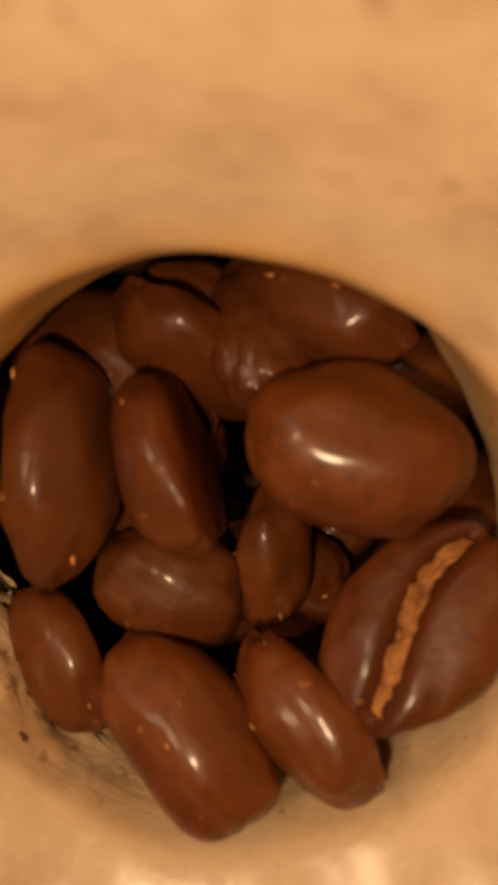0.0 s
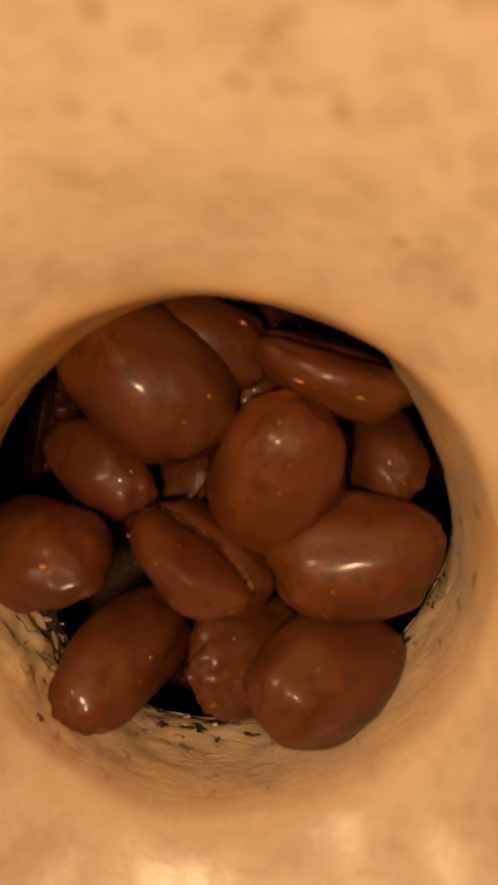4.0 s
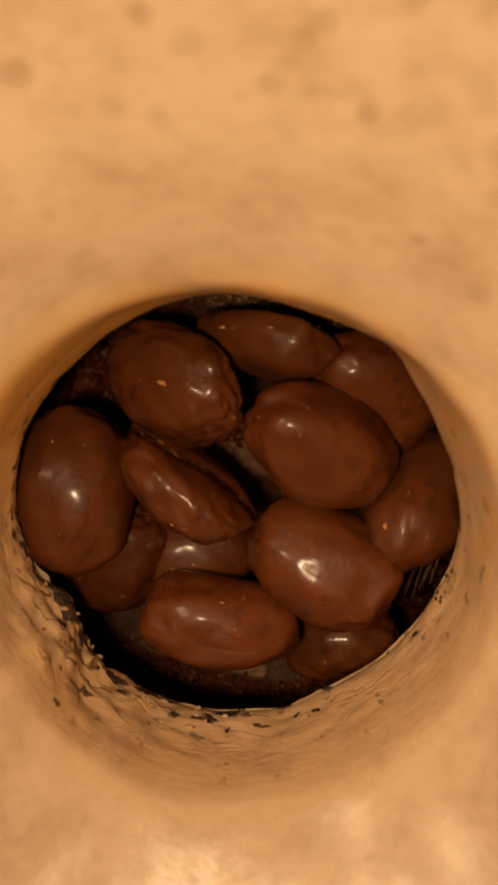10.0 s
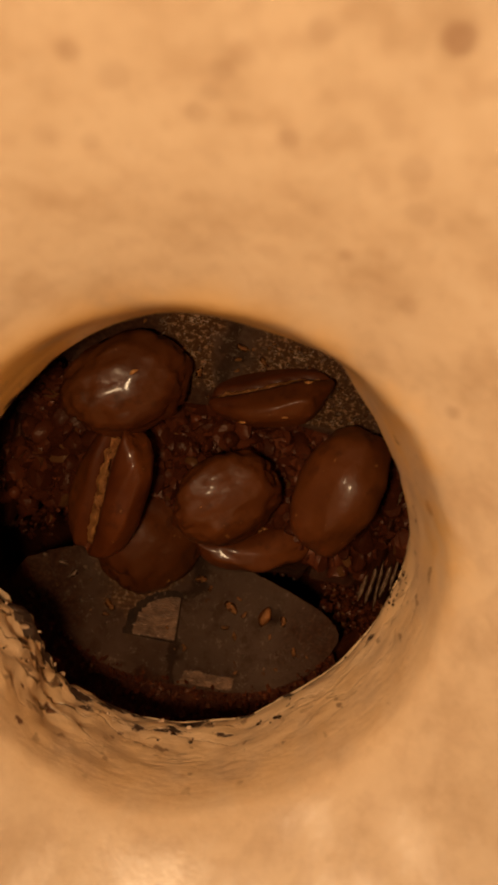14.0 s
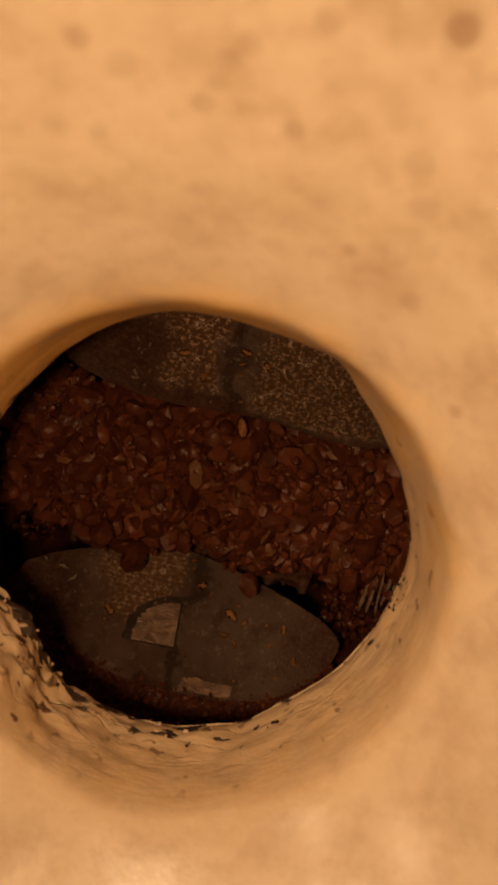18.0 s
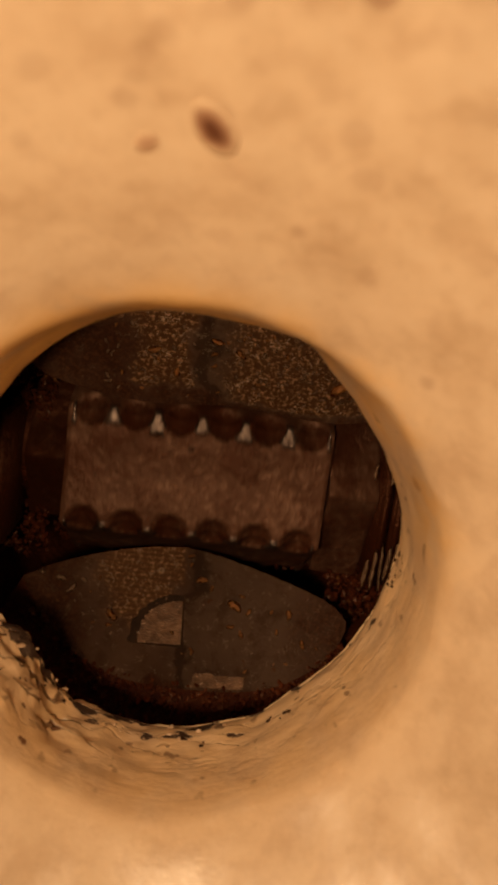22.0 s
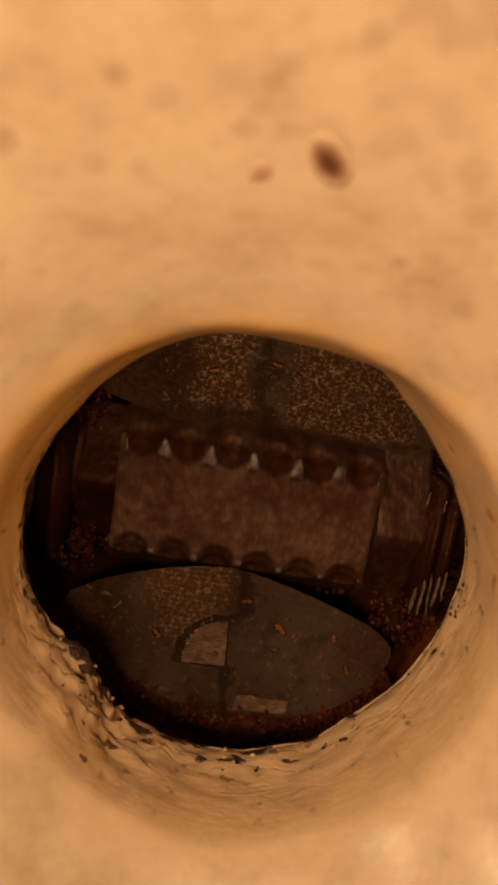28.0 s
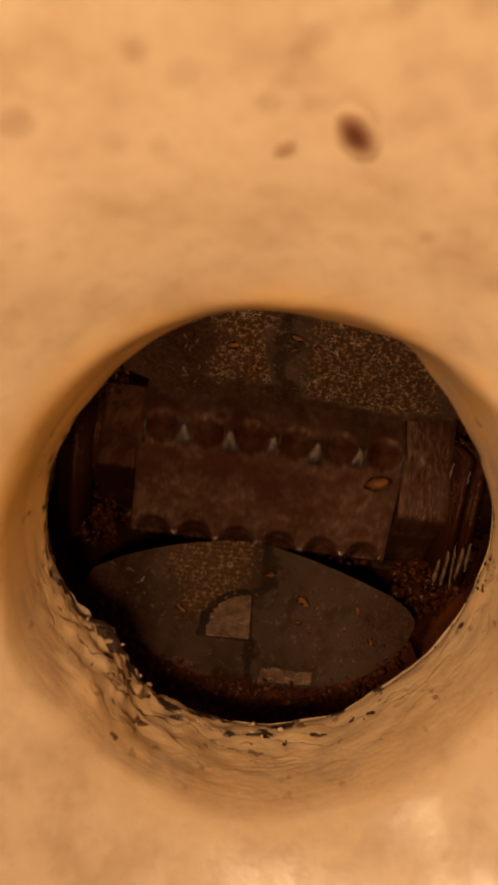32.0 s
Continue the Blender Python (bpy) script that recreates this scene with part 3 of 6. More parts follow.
def rim_flakes():
    """Crumbs of paint that still cling to the lower edge of the throat, and black iron where enamel broke away."""
    rng = random.Random(5)

    def crumb(name, ang, z, size, material, sink):
        a = math.radians(ang)
        r = 12.68 + 0.06 * max(0, z) + throat_warp(a, 12.7, z)[0] + sink
        bm = bmesh.new()
        bmesh.ops.create_icosphere(bm, subdivisions=2, radius=size * 0.5 * M)
        grow = [rng.uniform(0.5, 1.3) for _ in range(3)]
        for v in bm.verts:
            v.co = Vector([c * g for c, g in zip(v.co, grow)]) * rng.uniform(0.82, 1.15)
        part(name, bm, material, grinder).location = ((CENTRE[0] + r * math.cos(a)) * M, (CENTRE[1] + r * math.sin(a)) * M, z * M)

    for k in range(30):
        crumb("paint_crumb", rng.gauss(-96, 12) if k % 3 else rng.gauss(-132, 12), rng.uniform(-0.9, 0.35), rng.uniform(0.18, 0.50), FLAKE, rng.uniform(0.08, 0.24))
    for ang, z, w, h, n in ((-69, 0.1, 2.2, 0.25, 9), (-66, 0.5, 1.6, 0.2, 6), (-92, 0.6, 3.0, 0.25, 9), (-97, 0.9, 2.0, 0.2, 5), (-17, 0.2, 2.2, 0.7, 22), (-12, 0.0, 2.5, 0.4, 14), (-141, 1.3, 2.0, 0.35, 6),
                            (-148, 2.6, 2.0, 0.3, 6), (-128, 0.2, 2.5, 0.3, 6), (-92, -0.5, 12, 0.15, 14), (-50, -0.6, 10, 0.15, 3), (-15, -0.5, 8, 0.3, 5)):
        for _ in range(max(2, n // 2)):
            crumb("bare_iron_spot", rng.gauss(ang, w * 0.7), rng.gauss(z, h), rng.uniform(0.14, 0.36), DARK, 0.08)


rim_flakes()

# frame of the works under the throat: turned a little against the hopper
WORKS = pose(0, -4.0 * M, 0, 0, 0, -10.5)


def chamber():
    bm = bmesh.new()
    lathe(bm, ((18.9, -1.45), (20.5, -4), (21.5, -12), (21.5, -40), (21.5, -62), (0.1, -62.2), (0.1, -64.5), (25, -64.5), (25, -1.6), (18.9, -1.5)), 96,
          lambda a, r, z: (0.35 * noise.noise(Vector((math.cos(a) * 6, math.sin(a) * 6, z * 0.4))), 0))
    part("chamber", bm, IRON, grinder, "rusty black cast iron grinding chamber").location = (0, -3 * M, 0)
    bm = bmesh.new()
    lathe(bm, ((24, -64.4), (30, -72), (60, -140), (75, -149.9), (75, -150), (0.1, -150)), 64)
    part("stand", bm, IRON, grinder).location = (0, -3 * M, 0)


chamber()


def gable(x):
    """Upper edge of the lower plate: a low gable, bowed on one side and nearly straight on the other."""
    return 0.2 + 3.65 * (1 - min(1.0, abs(x + 0.3) / 13.5) ** (1.75 if x < -0.3 else 1.38))


def belly(x):
    """Lower edge of the lower plate: a shallow bow."""
    return -7.6 * max(0.0, 1 - abs((x - 1.0) / 14.7) ** 3.0)


def eyebrow(x):
    u = min(1.0, abs(x) / 15.5)
    return 8.0 * (1 - u ** 2.3) ** 0.9 + 0.25


def brow_foot(x):
    return -3.2 * (1 - min(1.0, abs(x) / 15.5) ** 7) ** 0.9 - 0.25 + 0.25 * math.sin(x * 0.45 + 1.0)


def guide_plate(name, x0, x1, upper, lower, material, m, label, thick):
    """A plate between an upper and a lower edge, with small nicks along both."""
    bm = bmesh.new()
    n, across = 64, 12
    rows = []
    for i in range(n + 1):
        x = x0 + (x1 - x0) * i / n
        y0 = lower(x) + 0.07 * noise.noise(Vector((x * 1.9, 4.0, 0)))
        y1 = max(y0 + 0.2, upper(x) + 0.07 * noise.noise(Vector((x * 1.7, 8.0, 0))))
        # both ends are rounded off
        u = max(0.0, 1 - min(x - x0, x1 - x) / 2.2)
        keep = 0.25 + 0.75 * math.sqrt(1 - u * u)
        y0, y1 = (y0 + y1) / 2 - (y1 - y0) / 2 * keep, (y0 + y1) / 2 + (y1 - y0) / 2 * keep
        rows.append([bm.verts.new((x * M, (y0 + (y1 - y0) * k / across) * M, 0)) for k in range(across + 1)])
    for a, b in zip(rows, rows[1:]):
        for k in range(across):
            bm.faces.new((a[k], b[k], b[k + 1], a[k + 1]))
    bmesh.ops.solidify(bm, geom=bm.faces[:], thickness=thick * M)
    bmesh.ops.recalc_face_normals(bm, faces=bm.faces[:])
    ob = part(name, bm, material, grinder, label, True)
    ob.matrix_basis = WORKS @ m
    return ob


low_plate = guide_plate("lower_plate", -13.5, 13.7, gable, belly, PLATE_LOW, pose(0.3 * M, -9.5 * M, -17.6 * M, -24, 0, 0), "blackened metal guide plate with scraped patches", 1.6)
up_plate = guide_plate("upper_plate", -15.5, 15.5, eyebrow, brow_foot, PLATE_UP, pose(1.2 * M, 10.3 * M, -14.6 * M, 20, 0, 0), "dark pitted metal guide plate with rusty specks", 2.4)


def rubbed_patch(x, y, w, h, lean, seed, round_corner, material=None, lift=0.0):
    """A thin patch of bare scratched metal with one rounded corner and a ragged outline."""
    rng = random.Random(seed)
    bm = bmesh.new()
    ring = []
    n = 22
    outline = [(0.5, -0.5)] + [(0.5 - math.cos(k * math.pi / 2 / n) ** (1 if round_corner else 0.2), -0.5 + math.sin(k * math.pi / 2 / n) ** (1 if round_corner else 0.2)) for k in range(n + 1)]
    for u, v in outline:
        px, py = u * w + lean * v * h + rng.uniform(-0.15, 0.13), v * h + rng.uniform(-0.13, 0.10)
        ring.append(bm.verts.new((px * M, py * M, 0.03 * M)))
    face = bm.faces.new(ring)
    out = bmesh.ops.extrude_face_region(bm, geom=[face])
    for v in out["geom"]:
        if isinstance(v, bmesh.types.BMVert):
            v.co.z -= 0.06 * M
    bmesh.ops.recalc_face_normals(bm, faces=bm.faces[:])
    ob = part("scraped_patch", bm, material or BARE, low_plate, "dark shadow border painted round the scraped patch" if material else "scratched bare metal patch", True)
    ob.location = (x * M, y * M, lift * M)
    return ob


# larger dark copy beneath, drawing a shadow line round the scraped patch
rubbed_patch(-2.2, -2.15, 4.6, 4.2, -0.12, 4, True, DARK, -0.018)
rubbed_patch(-1.9, -2.4, 3.7, 3.6, -0.12, 1, True)
rubbed_patch(3.4, -6.75, 4.2, 1.1, 0.1, 2, False)


def curl_of_chaff(size, seed, material, plate, x, y, turn):
    """A curled shred that clings to a plate."""
    rng = random.Random(seed)
    bm = bmesh.new()
    rows = []
    bend = rng.uniform(0.5, 2.2)
    for i in range(8):
        u = i / 7 - 0.5
        a = bend * u
        cx, cy = math.sin(a) / bend * size, (1 - math.cos(a)) / bend * size
        w = size * rng.uniform(0.12, 0.32) * (1 - (2 * u) ** 4 * 0.8)
        rows.append([bm.verts.new(((cx - s_ * w * math.sin(a)) * M, (cy + s_ * w * math.cos(a)) * M, (0.05 + 0.12 * size * rng.random()) * M)) for s_ in (-1, 0, 1)])
    for p, q in zip(rows, rows[1:]):
        for k in range(2):
            bm.faces.new((p[k], q[k], q[k + 1], p[k + 1]))
    bmesh.ops.solidify(bm, geom=bm.faces[:], thickness=0.08 * size * M)
    ob = part("chaff_curl", bm, material, plate)
    ob.matrix_basis = pose(x * M, y * M, 0.05 * M, 0, 0, turn)


rng_dust = random.Random(17)
for x, y, size in ((4.2, -0.5, 1.5), (4.7, 0.3, 0.6), (5.4, -0.9, 0.7), (7.3, -0.7, 0.5), (8.8, -0.8, 1.0), (4.0, -2.3, 0.8), (4.9, -2.8, 0.8), (7.9, -2.3, 0.6), (10.1, -3.1, 0.9), (11.3, -3.3, 0.35),
                   (7.9, -4.9, 0.4), (8.9, -4.8, 0.4), (5.6, -5.7, 0.5), (12.2, -4.4, 0.4), (-5.9, -2.3, 1.3), (0.1, 3.2, 0.7), (0.2, 2.5, 0.45), (1.2, 1.3, 1.1), (2.1, 0.7, 0.6), (1.0, -4.5, 0.8), (-6.0, -3.1, 0.6)):
    curl_of_chaff(size * 0.95, rng_dust.randrange(999), CHAFF, low_plate, x, y, rng_dust.uniform(0, 360))
for x, y, size in ((-10.4, 0.3, 0.9), (-9.4, -0.5, 1.1), (-12.3, -2.7, 0.8), (-12.0, 0.6, 0.6), (-8.5, 0.3, 0.6)):
    curl_of_chaff(size, rng_dust.randrange(999), FRAGMENT, low_plate, x, y, rng_dust.uniform(0, 360))
for x, y, size in ((-5.2, 0.9, 0.9), (-3.5, -0.7, 0.8), (-0.8, 2.1, 0.8), (-0.9, 1.1, 0.5), (1.0, 1.3, 0.8), (-0.8, 0.1, 0.5)):
    curl_of_chaff(size * 1.2, rng_dust.randrange(999), CHAFF, up_plate, x, y, rng_dust.uniform(0, 360))
for k in range(150):
    x = rng_dust.uniform(-0.4, 11.5) if k % 4 else rng_dust.uniform(-9, -2)
    y = rng_dust.uniform(-2.8, 3.2)
    if y < 6.5 * (1 - abs(x / 15) ** 2.3):
        curl_of_chaff(rng_dust.uniform(0.25, 0.55), rng_dust.randrange(999), FRAGMENT if k % 7 else CHAFF, up_plate, x, y, rng_dust.uniform(0, 360))
for k in range(26):
    curl_of_chaff(rng_dust.uniform(0.2, 0.4), rng_dust.randrange(999), FRAGMENT if k % 3 else CHAFF, low_plate, rng_dust.uniform(-11, 11), rng_dust.uniform(-6, 1), rng_dust.uniform(0, 360))


def dust_band():
    """Coffee dust that lies in the gap round the outer edge of the lower plate."""
    rng = random.Random(33)
    bm = bmesh.new()
    for _ in range(900):
        u = rng.uniform(-0.98, 0.98)
        out = rng.uniform(-0.5, 3.8)
        chip(bm, (u * 13.6, belly(u * 13.6) - out, -0.25 - max(0, out) * 0.15 + rng.uniform(-0.2, 0.3)), rng.uniform(0.2, 0.7), rng)
    ob = part("coffee_dust", bm, DUST, None, "", True)
    ob.matrix_basis = low_plate.matrix_basis.copy()
    tagged(ob, "band of fine dark coffee dust along the guide plate", "coffee dust", "", "stuff")
    bm = bmesh.new()
    n = 48
    rows = []
    for i in range(n + 1):
        u = -1 + 2 * i / n
        rows.append([bm.verts.new((u * (13.6 + k * 0.7) * M, (belly(u * 13.6) + 0.2 - k * 1.4) * M, (-0.5 - 0.1 * k) * M)) for k in range(5)])
    for p, q in zip(rows, rows[1:]):
        for k in range(4):
            bm.faces.new((p[k], p[k + 1], q[k + 1], q[k]))
    bmesh.ops.solidify(bm, geom=bm.faces[:], thickness=1.0 * M)
    part("dust_ledge", bm, IRON, grinder, "", True).matrix_basis = low_plate.matrix_basis.copy()


dust_band()


def side_works():
    """Bright worn edges of the cheek plates at both ends of the roller."""
    rng = random.Random(8)
    for x in (-16.4, -15.2, 15.4, 16.6):
        bm = bmesh.new()
        box(bm, x - 0.45, x + 0.45, -6.5, 4.5, -31, -16.4)
        bmesh.ops.bevel(bm, geom=bm.edges[:], offset=0.2 * M, segments=2, affect="EDGES")
        ob = part("cheek_plate", bm, COLLAR, grinder, "worn steel cheek plate beside the roller")
        ob.matrix_basis = WORKS
    # one broad worn strip on the near cheek, a few short rubbed lines on the other
    for x, y, w, h in ((-16.9, -1.0, 0.9, 5.0), (14.5, -5.2, 0.34, 2.4), (15.1, -4.8, 0.42, 3.6), (15.7, -4.6, 0.30, 4.4), (16.2, -4.2, 0.46, 3.2), (16.7, -3.6, 0.30, 2.6), (14.0, 3.4, 0.26, 1.4), (15.4, 3.0, 0.26, 1.2)):
        bm = bmesh.new()
        n = 9
        rows = []
        for i in range(n):
            u = -1 + 2 * i / (n - 1)
            wide = w / 2 * (1 - 0.75 * abs(u) ** 3) * rng.uniform(0.75, 1.1)
            off = rng.uniform(-0.05, 0.05)
            rows.append([bm.verts.new(((off + p * wide) * M, u * h / 2 * M, q * M)) for p, q in ((-1, -0.08), (-0.5, 0.05), (0.5, 0.06), (1, -0.08))])
        for p, q in zip(rows, rows[1:]):
            for k in range(3):
                bm.faces.new((p[k], p[k + 1], q[k + 1], q[k]))
        bmesh.ops.solidify(bm, geom=bm.faces[:], thickness=-0.1 * M)
        bmesh.ops.recalc_face_normals(bm, faces=bm.faces[:])
        ob = part("bright_scuff", bm, STREAK, grinder)
        ob.matrix_basis = WORKS @ pose(x * M, y * M, -16.0 * M, 0, -20 * (1 if x > 0 else -1), rng.uniform(-9, 4))


side_works()


def residue(name, x0, x1, y0, y1, z0, count, seed):
    """Old coffee packed into the gap beside the roller: a crust of small crumbs."""
    rng = random.Random(seed)
    bm = bmesh.new()
    for _ in range(count):
        x, y = rng.uniform(x0, x1), rng.uniform(y0, y1)
        chip(bm, (x, y, z0 + 1.6 * noise.noise(Vector((x * 0.5, y * 0.35, seed))) + rng.uniform(-0.3, 0.3)), rng.uniform(0.25, 0.8), rng)
    ob = part(name, bm, CRUST, None, "", True)
    ob.matrix_basis = WORKS
    return tagged(ob, "crust of old dark coffee packed beside the roller", "coffee residue", "coffee residue", "stuff")


residue("coffee_residue", -19.5, -12.5, -9.5, 8.5, -22.5, 1300, 51)
residue("coffee_residue", 12.5, 19.0, -12.0, 6.5, -21.5, 1300, 52)
residue("coffee_residue", -12.5, 12.5, -9.5, -6.5, -26.5, 800, 53)


def toothed_segment(bm, x0, x1, radius, teeth, depth):
    """Six-sided bar whose edges carry a row of scallops."""
    nx = max(2, int((x1 - x0) / 0.17))
    around = 240
    rings, cut = [], set()
    for i in range(nx + 1):
        x = x0 + (x1 - x0) * i / nx
        ring = []
        for k in range(around):
            a = 2 * math.pi * k / around
            d = ((a + math.pi / 6) % (math.pi / 3)) - math.pi / 6  # from the nearest corner
            flat = radius * math.cos(math.pi / 6) / math.cos(math.pi / 6 - abs(d))
            notch = 0.0
            if teeth:
                pitch = (x1 - x0) / teeth
                across = ((x - x0) % pitch) - pitch / 2
                inside = (0.42 * pitch - math.hypot(across, abs(d) * radius)) / 1.2
                notch = depth * max(0.0, min(1.0, inside)) ** 0.75
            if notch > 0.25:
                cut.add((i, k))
            hollow = 0.22 * (1 - math.cos(6 * d)) * 0.5
            r = flat - notch - hollow
            end = min(1.0, min(i, nx - i) / 1.5)
            r -= 0.12 * (1 - end)
            ring.append(bm.verts.new((x * M, -r * math.sin(a) * M, r * math.cos(a) * M)))
        rings.append(ring)
    for i, (p, q) in enumerate(zip(rings, rings[1:])):
        for k in range(around):
            face = bm.faces.new((p[k], p[(k + 1) % around], q[(k + 1) % around], q[k]))
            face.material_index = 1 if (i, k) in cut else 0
    bm.faces.new(list(reversed(rings[0])))
    bm.faces.new(rings[-1])


roller = new("roller")
roller.parent = grinder
ROLLER_AT = WORKS @ pose(0, 0, -26.3 * M)
roller.matrix_basis = ROLLER_AT
for name, x0, x1, radius, teeth, depth, mat in (("toothed_bar", -10.6, 10.7, 9.8, 6, 1.0, ROLL), ("left_collar", -14.2, -10.70, 6.8, 0, 0, COLLAR),
                                                ("right_collar", 10.85, 14.9, 9.2, 0, 0, SLEEVE)):
    bm = bmesh.new()
    toothed_segment(bm, x0, x1, radius, teeth, depth)
    ob = part(name, bm, mat, roller, "", False)
    ob.data.set_sharp_from_angle(angle=radians(28))
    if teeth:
        ob.data.materials.append(NOTCH_STEEL)
    else:
        ob.rotation_euler.x = radians(30)  # the collars sit half a side round from the bar


def worn_tooth(edge, x0):
    """A glint put in as a cap of bright, worn steel on one tooth: narrow on the corner of the bar, spreading between
    the notches.
    """
    bm = bmesh.new()
    rng = random.Random(edge * 10 + int(x0 * 3))
    lean, size = rng.uniform(-0.16, 0.16), rng.uniform(0.6, 1.15)
    rows = []
    for i in range(3, 9):
        d = (i - 4) / 4 * 0.16 * size
        flat = 9.8 * math.cos(math.pi / 6) / math.cos(math.pi / 6 - abs(d)) - 0.22 * (1 - math.cos(6 * d)) * 0.5 + 0.05
        w = (0.30 + (0.95 * (abs(i - 4) / 4) ** 1.3 - (0.25 if i == 8 else 0.0)) * size * rng.uniform(0.7, 1.1)) * (0.28 if abs(x0) > 10 else 1.0)
        a = math.radians(60 * edge) + d
        row = []
        for k in range(5):
            x = x0 + lean + (k - 2) / 2 * w
            r = flat - 0.10 * ((k - 2) / 2) ** 2
            row.append(bm.verts.new((x * M, -r * math.sin(a) * M, r * math.cos(a) * M)))
        rows.append(row)
    for p, q in zip(rows, rows[1:]):
        for k in range(4):
            bm.faces.new((p[k], p[k + 1], q[k + 1], q[k]))
    bmesh.ops.recalc_face_normals(bm, faces=bm.faces[:])
    bmesh.ops.solidify(bm, geom=bm.faces[:], thickness=0.12 * M)
    bmesh.ops.recalc_face_normals(bm, faces=bm.faces[:])
    part("worn_tooth", bm, GLINT_STEEL, roller)


for edge in range(6):
    for j in range(7):
        worn_tooth(edge, -10.6 + 21.3 * j / 6 + (0.36 if j == 0 else -0.36 if j == 6 else 0.0))
bm = bmesh.new()
rings = []
for x in (-21, -14, 14, 21):
    rings.append([bm.verts.new((x * M, 5.0 * math.cos(k * math.pi / 16) * M, 5.0 * math.sin(k * math.pi / 16) * M)) for k in range(32)])
for p, q in zip(rings, rings[1:]):
    for k in range(32):
        bm.faces.new((p[k], q[k], q[(k + 1) % 32], p[(k + 1) % 32]))
part("shaft", bm, COLLAR, roller)


# ---- coffee beans ----
def bean(name, length, seed, tan, width):
    """A roasted bean: round back, flat face with its crease, and what is left of the silver skin."""
    rng = random.Random(seed)
    a, b = length / 2, length / 2 * width
    back, front = length / 2 * rng.uniform(0.50, 0.60), length / 2 * rng.uniform(0.22, 0.30)
    sway, phase = rng.uniform(0.10, 0.28) * b, rng.uniform(-0.6, 0.6)
    off = Vector((seed * 3.7, seed * 1.3, 0))
    nu, nv = 56, 38

    def line(u):
        return sway * math.sin(2.4 * u + phase)

    def spot(lon, lat):
        c = math.cos(lat)
        x, y, z = math.sin(lat), c * math.cos(lon), c * math.sin(lon)
        px = a * math.copysign(abs(x) ** 0.92, x)
        taper = 1 - 0.10 * x * rng_taper
        py = b * y * taper
        pz = (front * (abs(z) ** 0.5) if z > 0 else -back * (abs(z) ** 0.95)) * taper
        n = noise.noise(Vector((x, y, z)) * 1.5 + off) * 0.110 + noise.noise(Vector((x, y, z)) * 3.2 + off) * 0.034 + noise.noise(Vector((x * 2, y, z)) * 6 + off) * 0.010
        if seed % 3 != 1:
            f = noise.noise(Vector((x * 1.1, y * 2.6, z * 2.6)) + off * 1.7) / 0.07
            n -= 0.020 * math.exp(-f * f)
        if seed in (14, 17, 19, 20):
            g = noise.noise(Vector((x * 2.2, y * 3.0, z * 2.0)) - off) / 0.10
            n -= 0.075 * math.exp(-g * g) + 0.03 * abs(noise.noise(Vector((x, y, z)) * 5.0 - off))
        if z > 0:
            d = (py - line(x)) / (0.030 * length * (0.75 + 0.85 * min(tan, 2.2)))
            pz -= front * 0.95 * math.exp(-d * d) * (1 - abs(x) ** 5) * min(1, z * 3)
            n += noise.noise(Vector((x * 2, y * 5, z)) + off) * 0.045
        return Vector((px, py, pz)) * (1 + n)

    rng_taper = rng.uniform(-1, 1)
    bm = bmesh.new()
    rows = []
    for j in range(1, nv):
        lat = -math.pi / 2 + math.pi * j / nv
        rows.append([bm.verts.new(spot(2 * math.pi * k / nu, lat) * M) for k in range(nu)])
    for p, q in zip(rows, rows[1:]):
        for k in range(nu):
            bm.faces.new((p[k], p[(k + 1) % nu], q[(k + 1) % nu], q[k]))
    s, n = bm.verts.new(spot(0, -math.pi / 2) * M), bm.verts.new(spot(0, math.pi / 2) * M)
    for k in range(nu):
        bm.faces.new((s, rows[0][(k + 1) % nu], rows[0][k]))
        bm.faces.new((n, rows[-1][k], rows[-1][(k + 1) % nu]))
    bmesh.ops.recalc_face_normals(bm, faces=bm.faces[:])
    ob = part(name, bm, BEAN)
    # skin left in the crease
    bm = bmesh.new()
    prev = None
    steps, across = 44, 12
    for i in range(steps + 1):
        u = -0.84 + 1.68 * i / steps
        w = length * tan * (0.040 + 0.05 * abs(noise.noise(Vector((u * 4, seed, 0))))) * (1 - abs(u) ** 3) + 0.02
        row = []
        for k in range(across + 1):
            v = -1 + 2 * k / across
            y = line(u) + w * v * (1 + 0.5 * noise.noise(Vector((u * 13, v, seed + 5)))) + 0.35 * noise.noise(Vector((u * 8, v * 0.6, seed)))
            if tan > 3:
                y = line(u) + (0.5 + 0.5 * v) * (b * math.sqrt(1 - u * u) * 0.96 - line(u))
                lift = front * (1.0 - 0.5 * abs(u) ** 3) * (1 - 0.35 * (0.5 + 0.5 * v) ** 3) * (0.75 + 0.25 * v if v < 0 else 1) + 0.22
            else:
                lift = front * 0.62 * (1 - abs(u) ** 4) + 0.05 - 0.1 * abs(v)
            row.append(bm.verts.new((u * a * M, y * M, (lift + (0.18 if tan > 1.5 else 0.12) * noise.noise(Vector((u * 6, v * 1.6, seed))) + 0.14 * noise.noise(Vector((u * 4, v * 5, seed))) + 0.10 * noise.noise(Vector((u * 17, v * 5, seed)))) * M)))
        if prev:
            for k in range(across):
                bm.faces.new((prev[k], row[k], row[k + 1], prev[k + 1]))
        prev = row
    bmesh.ops.solidify(bm, geom=bm.faces[:], thickness=0.12 * M)
    part("seam_skin", bm, CHAFF, ob, "tan papery skin in the crease")
